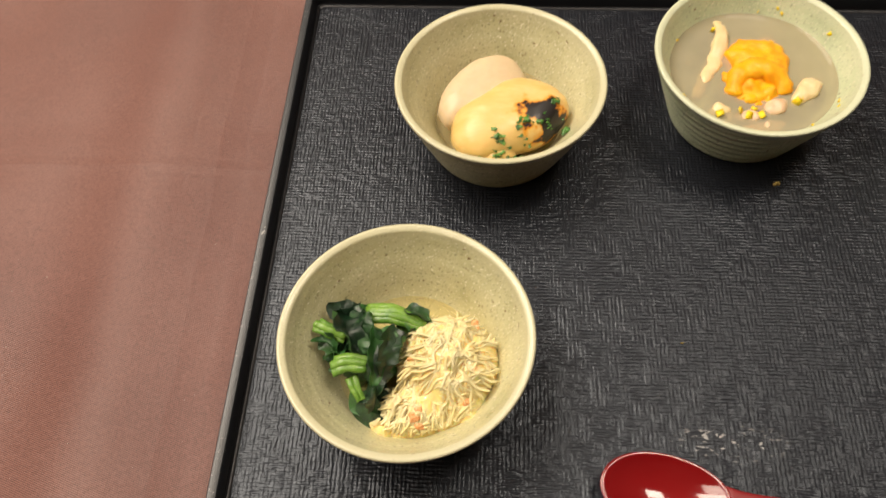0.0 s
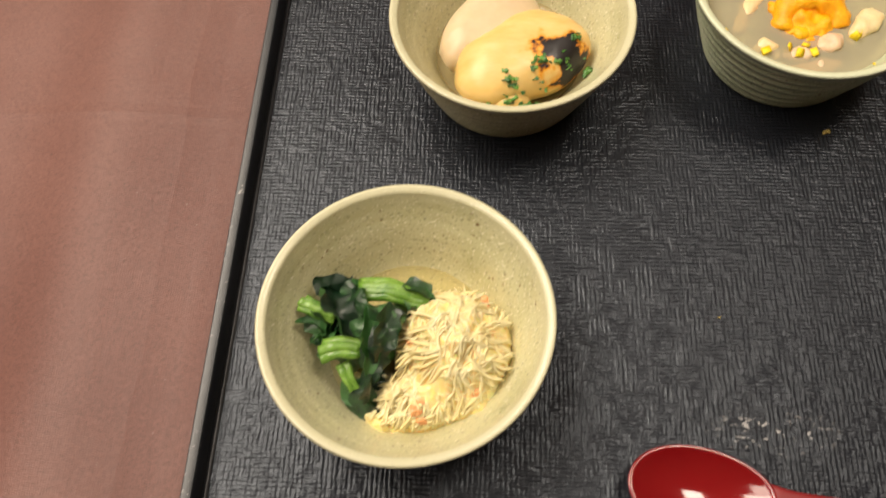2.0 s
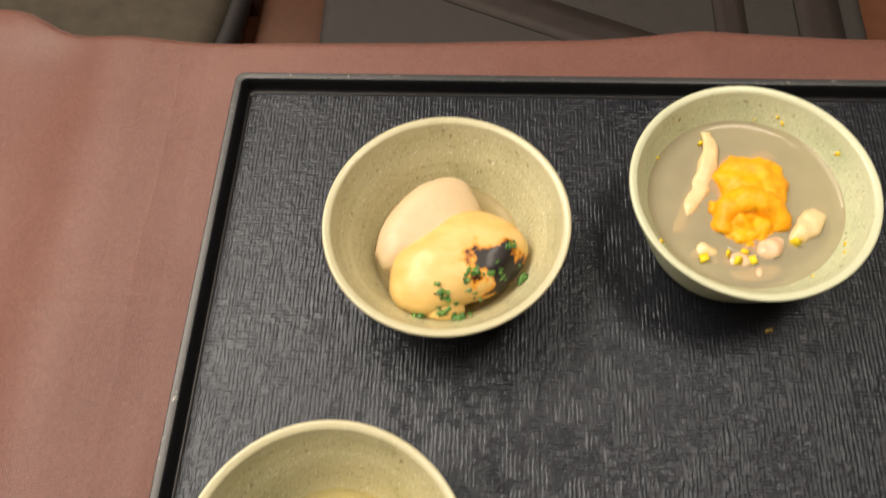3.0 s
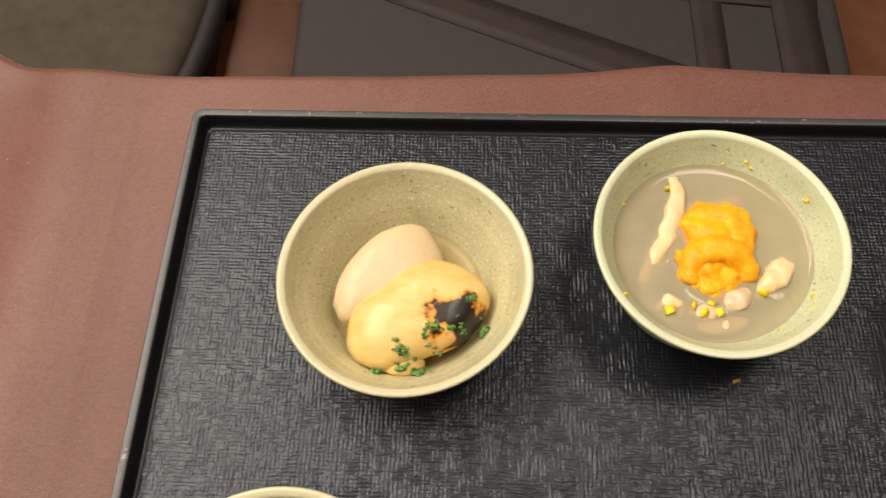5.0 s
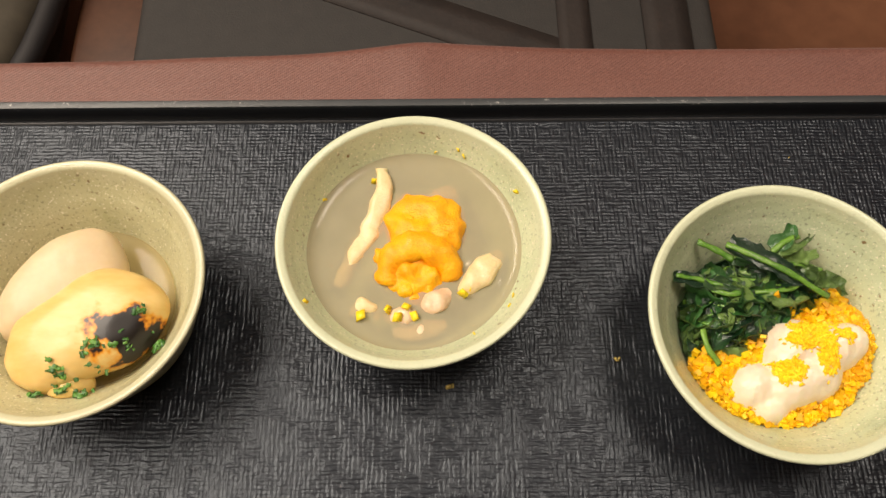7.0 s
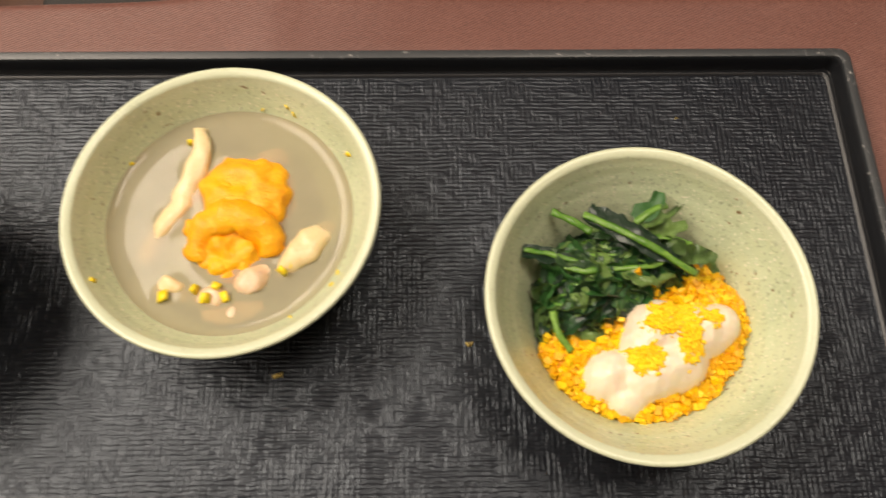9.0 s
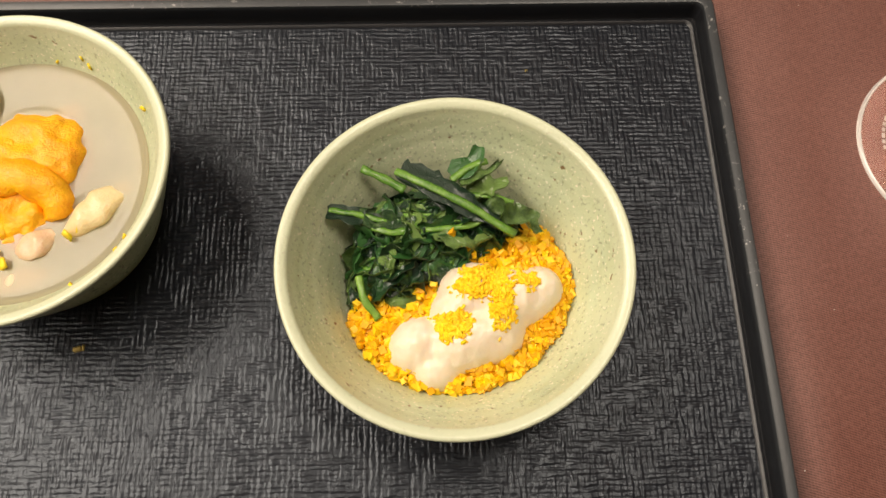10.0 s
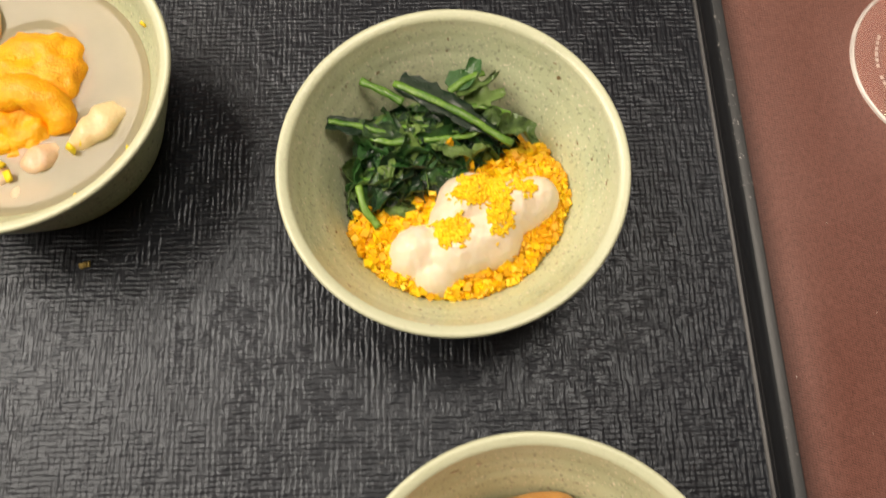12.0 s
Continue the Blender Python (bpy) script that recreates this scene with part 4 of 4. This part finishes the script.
for x, y, z, s in ((-0.0115, -0.0035, 0.0262, 0.0045), (-0.0080, -0.0095, 0.0265, 0.0042), (-0.0035, -0.0155, 0.0255, 0.0040), (-0.0030, 0.0000, 0.0295, 0.0030), (0.0060, -0.0010, 0.0300, 0.0030),
                   (0.0000, -0.0195, 0.0250, 0.0032), (0.0090, 0.0120, 0.0290, 0.0034), (-0.0020, 0.0100, 0.0300, 0.0030), (0.0050, -0.0150, 0.0255, 0.0030)):
    bm = bmesh.new()
    blob(bm, (x, y, z), (s, s * 0.8, s * 0.6), (0, 0, x * 20000), 0.45, 260, x * 900, 3)
    part("roe_lump", bm, UNI, roe)


def strip(name, anchors, widths, label, mat, seed, flat=0.6):
    bm = bmesh.new()
    n = 30
    pts = curve_points(anchors, n)
    w = [widths[0] + (widths[1] - widths[0]) * math.sin(math.pi * (0.06 + 0.88 * i / (n - 1))) for i in range(n)]
    tube(bm, pts, w, 14, flat)
    for v in bm.verts:
        v.co += noise.noise_vector(v.co * 210 + Vector((seed, 0, 0))) * 0.0013
    ob = part(name, bm, mat)
    ob.matrix_basis = HERE @ pose(0, 0, 0.0002)
    return tagged(ob, label, "chicken", "chicken pieces in the broth")


strip("chicken_strip", [(-0.0130, 0.0335, 0.0285), (-0.0120, 0.0230, 0.0280), (-0.0165, 0.0090, 0.0260), (-0.0225, -0.0020, 0.0258), (-0.0285, -0.0145, 0.0245)], (0.0016, 0.0043), "long cream strip of poached chicken afloat in broth", CHICKEN, 1)
strip("chicken_piece", [(0.0165, -0.0200, 0.0255), (0.0225, -0.0130, 0.0275), (0.0285, -0.0065, 0.0265), (0.0325, -0.0010, 0.0240)], (0.0012, 0.0050), "plump cream piece of poached chicken in broth", CHICKEN, 2)
strip("chicken_piece", [(-0.0235, -0.0250, 0.0240), (-0.0200, -0.0225, 0.0262), (-0.0150, -0.0240, 0.0262), (-0.0140, -0.0280, 0.0240)], (0.0012, 0.0030), "small cream curl of poached chicken in broth", CHICKEN, 3)
strip("chicken_piece", [(-0.0110, -0.0250, 0.0245), (-0.0050, -0.0265, 0.0262), (0.0010, -0.0255, 0.0255)], (0.0016, 0.0036), "ragged pink piece of poached chicken in broth", PINK, 4)
strip("chicken_piece", [(0.0020, -0.0220, 0.0250), (0.0080, -0.0215, 0.0275), (0.0130, -0.0170, 0.0260)], (0.0014, 0.0040), "ragged pink piece of poached chicken in broth", PINK, 5)
strip("chicken_piece", [(-0.0080, -0.0315, 0.0235), (0.0020, -0.0320, 0.0250), (0.0120, -0.0290, 0.0235)], (0.0014, 0.0034), "pale piece of poached chicken sunk in broth", PINK, 6)
strip("chicken_piece", [(0.0050, 0.0200, 0.0235), (0.0120, 0.0240, 0.0246), (0.0170, 0.0225, 0.0232)], (0.0014, 0.0034), "pale piece of poached chicken sunk in broth", PINK, 7)
liquid("cloudy_broth", BROTH, POND, SOUP, "cloudy greyish broth filling the bowl", "broth",
       [(0.0035, 0.0090, 0.0145), (0.002, -0.0085, 0.0155), (0.0245, -0.0105, 0.0075), (-0.019, -0.025, 0.005), (-0.0145, 0.018, 0.0055), (-0.0215, 0.000, 0.005)])
for x, y, s in ((-0.0155, 0.0280, 0.0012), (-0.0195, -0.0265, 0.0018), (-0.0095, -0.0245, 0.0014), (-0.0060, -0.0275, 0.0016), (0.0000, -0.0270, 0.0016), (-0.0030, -0.0235, 0.0014), (0.0180, -0.0190, 0.0018), (0.0200, -0.0165, 0.0013)):
    bm = bmesh.new()
    chip(bm, (0, 0, 0), s * 2.4, rnd, 0.25)
    tagged(part("yuzu_zest", bm, ZEST, at=HERE @ pose(x, y, POND + 0.0014)), "yellow fleck of yuzu zest in the broth", "zest", "zest flecks in the broth bowl")
for ang, z, s in ((27, 0.0345, 0.0015), (62, 0.0315, 0.0012), (66, 0.0330, 0.0012), (-30, 0.0315, 0.0013), (-36, 0.0330, 0.0011), (-58, 0.0305, 0.0012), (150, 0.0290, 0.0011), (212, 0.0375, 0.0014), (78, 0.0300, 0.0009)):
    r = inner(z) - 0.0003
    bm = bmesh.new()
    chip(bm, (0, 0, 0), s * 1.7, rnd, 0.35)
    tagged(part("yuzu_zest", bm, ZEST, at=HERE @ pose(r * math.cos(radians(ang)), r * math.sin(radians(ang)), z)), "yellow fleck of yuzu zest stuck to the bowl wall", "zest", "zest flecks in the broth bowl")

# ---- greens, egg crumbs and cream ----
HERE = pose(*EGG, DECK)
crumb_bed = caps([(0.004, -0.010, 0.004, 0.052, 0.046, 0.0205, 0), (0.022, -0.006, 0.006, 0.024, 0.022, 0.0195, 0), (-0.012, -0.018, 0.004, 0.030, 0.024, 0.0195, 0)], 0.002)
eggs = thing("egg_crumbs", HERE, "bed of coarse orange yellow egg yolk crumbs in the bowl", "egg")
bm = bmesh.new()
field(bm, lambda x, y: min(crumb_bed(x, y) - 0.0012, 0.030) if math.hypot(x, y) < inner(max(0.007, crumb_bed(x, y) - 0.0012)) + 0.001 and y < 0.45 * x + 0.003 else -1, -0.036, 0.045, -0.042, 0.022, 0.0012, 0.006)
part("crumb_bed", bm, YOLK, eggs)
bm = bmesh.new()
for i in range(6500):
    x, y = rnd.uniform(-0.036, 0.042), rnd.uniform(-0.041, 0.017)
    h = crumb_bed(x, y)
    if h < 0.012 or math.hypot(x, y) > inner(h) - 0.0008 or y > 0.45 * x + 0.002 + 0.005 * rnd.random():
        continue
    chip(bm, (x, y, h + rnd.uniform(-0.0012, 0.0007)), rnd.choice((0.0011, 0.0015, 0.0019, 0.0024, 0.0031)) * rnd.uniform(0.85, 1.15), rnd, 0.75)
tagged(part("crumbs", bm, YOLK, eggs, smooth=False), kind="stuff")

cream_height = caps([(-0.0110, -0.0205, 0.018, 0.0105, 0.0090, 0.0130, 30), (-0.0060, -0.0275, 0.018, 0.0080, 0.0072, 0.0100, 0), (0.0020, -0.0200, 0.018, 0.0130, 0.0100, 0.0150, 25),
                     (0.0050, -0.0070, 0.018, 0.0115, 0.0115, 0.0165, 40), (0.0165, -0.0080, 0.018, 0.0140, 0.0098, 0.0165, -5), (0.0250, -0.0055, 0.018, 0.0085, 0.0082, 0.0145, 0),
                     (0.0100, -0.0165, 0.018, 0.0125, 0.0110, 0.0155, 20), (0.0000, -0.0120, 0.018, 0.0095, 0.0085, 0.0150, 40)], 0.0011)


def cream_top(x, y):
    return cream_height(x, y) + 0.0010 * noise.noise(Vector((x * 190, y * 190, 2))) + 0.0004 * noise.noise(Vector((x * 480, y * 480, 5)))


bm = bmesh.new()
field(bm, cream_top, -0.026, 0.038, -0.038, 0.010, 0.00055, 0.0105)
ob = part("cream_sauce", bm, CREAM)
ob.matrix_basis = HERE
tagged(ob, "pinkish white lumpy cream dressing on the egg crumbs", "dressing")
for name_at, spread, count in (((-0.0008, -0.0172), (0.0058, 0.0048), 470), ((0.0085, -0.0045), (0.0090, 0.0066), 900), ((0.0135, -0.0130), (0.0045, 0.0062), 380), ((0.0205, -0.0040), (0.0045, 0.0035), 110)):
    bm = bmesh.new()
    for i in range(count):
        a, q = rnd.uniform(0, 6.28), math.sqrt(rnd.random()) * (1 if rnd.random() < 0.85 else 1.25)
        q *= 0.85 + 0.55 * noise.noise(Vector((math.cos(a) * 1.7, math.sin(a) * 1.7, count)))
        x, y = name_at[0] + spread[0] * q * math.cos(a), name_at[1] + spread[1] * q * math.sin(a)
        chip(bm, (x, y, cream_top(x, y) + rnd.uniform(-0.0003, 0.0002)), rnd.choice((0.0008, 0.0011, 0.0014, 0.0019)), rnd, 0.5)
    ob = part("grated_yolk", bm, YOLK_FINE, smooth=False)
    ob.matrix_basis = HERE
    tagged(ob, "patch of fine yellow grated yolk on the cream", "egg", "yolk patches", "stuff")

leafy = thing("blanched_greens", HERE, "heap of wilted dark leafy greens with thin stems in the bowl", "vegetable")
heap = caps([(-0.0100, 0.0100, 0.008, 0.0230, 0.0200, 0.0225, 0), (-0.0200, 0.0010, 0.008, 0.0125, 0.0125, 0.0185, 0), (0.0060, 0.0160, 0.008, 0.0160, 0.0130, 0.0205, -20)], 0.003)
bm = bmesh.new()
field(bm, lambda x, y: heap(x, y) - 0.0035 + 0.0025 * noise.noise(Vector((x * 180, y * 180, 1))), -0.036, 0.026, -0.014, 0.034, 0.001, 0.007)
part("leaf_heap", bm, LEAF, leafy)
lr = random.Random(21)
for i in range(280):
    while True:
        x, y = lr.uniform(-0.034, 0.021), lr.uniform(-0.011, 0.031)
        if heap(x, y) > 0.014:
            break
    a, bend, L = lr.uniform(0, 6.28), lr.uniform(-1.8, 1.8), lr.uniform(0.010, 0.024)
    pts = []
    for k in range(4):
        u = k / 3
        px, py = x + math.cos(a + bend * u) * L * (u - 0.5), y + math.sin(a + bend * u) * L * (u - 0.5)
        h = max(heap(px, py), 0.012) + lr.uniform(-0.0020, 0.0012)
        d, lim = math.hypot(px, py), inner(max(0.007, h)) - 0.0012
        if d > lim:
            px, py = px * lim / d, py * lim / d
        pts.append((px, py, h))
    blade(leafy, pts, lr.choice((0.0008, 0.0012, 0.0018, 0.0026, 0.0036)), (lr.uniform(-0.9, 0.9), lr.uniform(-0.9, 0.9), 1), i * 1.37, 0.0013, 18, "leaf", lr.uniform(-0.9, 0.9), PALE_LEAF if i % 3 == 0 else None)
for a, b, c, r in (((-0.0165, 0.0300, 0.0335), (0.0000, 0.0210, 0.0345), (0.0185, 0.0100, 0.0310), 0.0014), ((-0.0270, 0.0315, 0.0330), (-0.0210, 0.0285, 0.0325), (-0.0140, 0.0250, 0.0310), 0.0014),
                   ((-0.0365, 0.0185, 0.0330), (-0.0280, 0.0170, 0.0320), (-0.0180, 0.0140, 0.0310), 0.0010), ((-0.0280, -0.0010, 0.0285), (-0.0265, -0.0075, 0.0270), (-0.0225, -0.0130, 0.0245), 0.0013),
                   ((0.0000, 0.0270, 0.0330), (0.0060, 0.0310, 0.0335), (0.0110, 0.0330, 0.0330), 0.0012), ((0.0020, 0.0230, 0.0320), (0.0120, 0.0220, 0.0315), (0.0185, 0.0205, 0.0300), 0.0009),
                   ((-0.0080, 0.0120, 0.0315), (0.0020, 0.0125, 0.0315), (0.0100, 0.0150, 0.0305), 0.0010), ((-0.0240, 0.0130, 0.0320), (-0.0170, 0.0110, 0.0325), (-0.0100, 0.0130, 0.0315), 0.0012)):
    stalk(leafy, [a, b, c], r, 8, 0.5, 16)
for i in range(34):
    a, q = lr.uniform(0, 6.28), math.sqrt(lr.random())
    x, y, way, L = -0.0085 + 0.021 * q * math.cos(a), 0.010 + 0.016 * q * math.sin(a), lr.uniform(-0.9, 0.5), lr.uniform(0.006, 0.013)
    ends = [(x - L * math.cos(way) / 2, y - L * math.sin(way) / 2), (x + lr.uniform(-0.002, 0.002), y + lr.uniform(-0.002, 0.002)), (x + L * math.cos(way) / 2, y + L * math.sin(way) / 2)]
    stalk(leafy, [(px, py, min(max(heap(px, py), 0.014), 0.0320) + 0.0006) for px, py in ends], lr.uniform(0.0004, 0.0008), 6, 0.6, 10, False)
blade(leafy, [(-0.0150, 0.0315, 0.0325), (0.0000, 0.0225, 0.0338), (0.0150, 0.0125, 0.0308)], 0.0042, (0, 0, 1), 55, 0.0012, 22, "leaf", -0.15)
blade(leafy, [(0.0000, 0.0290, 0.0325), (0.0070, 0.0330, 0.0330), (0.0090, 0.0375, 0.0335)], 0.0032, (0, 0, 1), 57, 0.0014, 14)
blade(leafy, [(-0.0370, 0.0180, 0.0322), (-0.0290, 0.0165, 0.0314), (-0.0200, 0.0150, 0.0308)], 0.0028, (0, 0, 1), 59, 0.0014, 14)
for x, y in ((-0.0005, 0.0108), (0.0045, 0.0070), (0.0060, 0.0055), (-0.0060, -0.0035), (0.0120, 0.0030), (0.0200, 0.0090), (0.0150, 0.0060)):
    bm = bmesh.new()
    chip(bm, (0, 0, 0), 0.0028, rnd, 0.7)
    tagged(part("yolk_crumb", bm, YOLK, at=HERE @ pose(x, y, max(heap(x, y), crumb_bed(x, y)) + 0.0022), smooth=False), "loose orange yolk crumb on the greens", "egg", "loose yolk crumbs")

for k, (a, b, c, w) in enumerate([((0.0020, 0.0265, 0.0318), (0.0090, 0.0285, 0.0332), (0.0150, 0.0320, 0.0335), 0.0030), ((0.0050, 0.0225, 0.0310), (0.0120, 0.0250, 0.0322), (0.0175, 0.0265, 0.0318), 0.0030),
                                  ((-0.0280, 0.0190, 0.0315), (-0.0230, 0.0130, 0.0325), (-0.0130, 0.0125, 0.0322), 0.0026), ((0.0100, 0.0190, 0.0308), (0.0150, 0.0195, 0.0312), (0.0215, 0.0170, 0.0295), 0.0022),
                                  ((0.0140, 0.0140, 0.0300), (0.0200, 0.0160, 0.0300), (0.0260, 0.0120, 0.0280), 0.0034), ((-0.0060, 0.0100, 0.0318), (0.0020, 0.0085, 0.0322), (0.0120, 0.0090, 0.0305), 0.0016)]):
    blade(leafy, [a, b, c], w, (0.4 * math.sin(k * 2.0), 0.5 * math.cos(k), 1), 71 + k * 3.1, 0.0022, 22, "pale_leaf", 0.7 * math.sin(k * 1.9 + 1), PALE_LEAF)

# ---- golden piece in the front bowl ----
bm = bmesh.new()
blob(bm, (0.0, 0.001, 0.0235), (0.0320, 0.0345, 0.0125), (0, 0, 10), 0.06, 70, 6, 5, 1.2)
for v in bm.verts:
    v.co.z = max(v.co.z, 0.0070)
    d, lim = math.hypot(v.co.x, v.co.y), inner(v.co.z) - 0.0006
    if d > lim:
        v.co.x, v.co.y = v.co.x * lim / d, v.co.y * lim / d
ob = part("fried_piece", bm, GOLD)
ob.matrix_basis = pose(*FRONT, DECK)
tagged(ob, "rounded golden brown fried piece in the bowl", "food")

# ---- red spoon ----
spoon = thing("soup_spoon", pose(-0.0592, -0.2687, DECK, 0, 0, -7), "glossy red lacquered soup spoon lying on the tray", "spoon")
bm = bmesh.new()
rings_top, rings_low = [], []
n = 64
for k in range(0, 15):
    q = k / 14
    top_ring, low_ring = [], []
    for i in range(n):
        a = 2 * math.pi * i / n
        rx = 0.0250 * (1.0 + 0.06 * math.cos(a))
        ry = 0.0145 * (1 - 0.06 * math.cos(a))
        x, y = q * rx * math.cos(a), q * ry * math.sin(a)
        z = 0.0018 + 0.0066 * q ** 2.0
        top_ring.append(bm.verts.new((x, y, z)))
        low_ring.append(bm.verts.new((x * 1.02, y * 1.03, max(0.0002, z - 0.0018) if k < 14 else z - 0.0008)))
    rings_top.append(top_ring)
    rings_low.append(low_ring)
for rr, flip in ((rings_top, False), (rings_low, True)):
    for p, q in zip(rr, rr[1:]):
        for i in range(n):
            j = (i + 1) % n
            f = (p[i], q[i], q[j], p[j])
            bm.faces.new(f[::-1] if flip else f)
for i in range(n):
    j = (i + 1) % n
    bm.faces.new((rings_top[-1][i], rings_low[-1][i], rings_low[-1][j], rings_top[-1][j]))
bmesh.ops.remove_doubles(bm, verts=bm.verts, dist=1e-6)
part("spoon_bowl", bm, LACQUER, spoon)
bm = bmesh.new()
rings = []
for k in range(46):
    u = k / 45
    x = 0.0232 + 0.1068 * u ** 1.4
    w = 0.0035 + 0.0034 * math.exp(-(x - 0.0232) / 0.0050) + 0.0022 * u
    z = 0.0082 + 0.0016 * math.sin(u * 2.4) - 0.0054 * u * u
    if k > 42:
        w *= (0.93, 0.78, 0.45)[k - 43]
    if x < 0.0262:
        z = min(z, 0.0016 + 0.0066 * (x / 0.0264) ** 2)
    ring = []
    for i in range(18):
        a = 2 * math.pi * i / 18
        c, s = math.cos(a), math.sin(a)
        ring.append(bm.verts.new((x, w * math.copysign(abs(c) ** 0.75, c), z - 0.0010 + 0.0011 * math.copysign(abs(s) ** 0.8, s))))
    rings.append(ring)
for p, q in zip(rings, rings[1:]):
    for i in range(18):
        bm.faces.new((p[i], q[i], q[(i + 1) % 18], p[(i + 1) % 18]))
bm.faces.new(rings[0])
bm.faces.new(rings[-1][::-1])
bmesh.ops.recalc_face_normals(bm, faces=bm.faces)
part("handle", bm, LACQUER_DULL, spoon, "duller red handle")

# ---- crumbs on the tray ----
for x, y, s in ((0.0133, -0.1175, 0.0030), (0.0790, -0.1075, 0.0024), (-0.0420, -0.2030, 0.0011), (0.1630, -0.0190, 0.0010)):
    bm = bmesh.new()
    chip(bm, (0, 0, 0), s, rnd, 0.35)
    chip(bm, (s * 0.5, s * 0.2, 0), s * 0.7, rnd, 0.35)
    tagged(part("food_crumb", bm, CRUMB, at=pose(x, y, DECK + s * 0.18)), "tiny yellow green crumb dropped on the tray", "crumb", "crumbs on the tray")

# ---- stemmed glass beside the tray ----
glass = thing("stemmed_glass", pose(0.3158, -0.052, TABLE + 0.0004), "clear stemmed glass with an etched foot on the tablecloth", "glass")
foot = smooth_profile([(0.0, 0.0004), (0.0300, 0.0004), (0.0340, 0.0005), (0.0345, 0.0010), (0.0340, 0.0016), (0.0250, 0.0022), (0.0120, 0.0040), (0.0060, 0.0100), (0.0042, 0.0200), (0.0040, 0.0600), (0.0060, 0.0700),
                       (0.0200, 0.0780), (0.0300, 0.0920), (0.0340, 0.1150), (0.0320, 0.1450), (0.0295, 0.1650), (0.0288, 0.1660), (0.0283, 0.1650), (0.0308, 0.1450), (0.0328, 0.1150), (0.0288, 0.0930), (0.0190, 0.0800), (0.0, 0.0765)], 4)
part("body", lathe(foot, 72), GLASS, glass).visible_shadow = False
# Separate pale, half transmitting ring round the edge of the clear foot.
part("foot_edge", lathe(smooth_profile([(0.0338, 0.0004), (0.0347, 0.0005), (0.0352, 0.0011), (0.0347, 0.0018), (0.0338, 0.0019), (0.0338, 0.0004)], 3), 96), PALE_GLASS, glass, "pale translucent edge of the foot").visible_shadow = False
bm = bmesh.new()
for k in range(11):
    if k == 6:
        continue
    a = radians(180 - 26 + k * 5.2)
    box(bm, (0.0011, 0.0014 if k % 3 else 0.0019, 0.0001), (0.0262 * math.cos(a), 0.0262 * math.sin(a), 0.0024), turn=a)
part("etched_marks", bm, ETCH, glass, "row of small white etched marks", smooth=False)
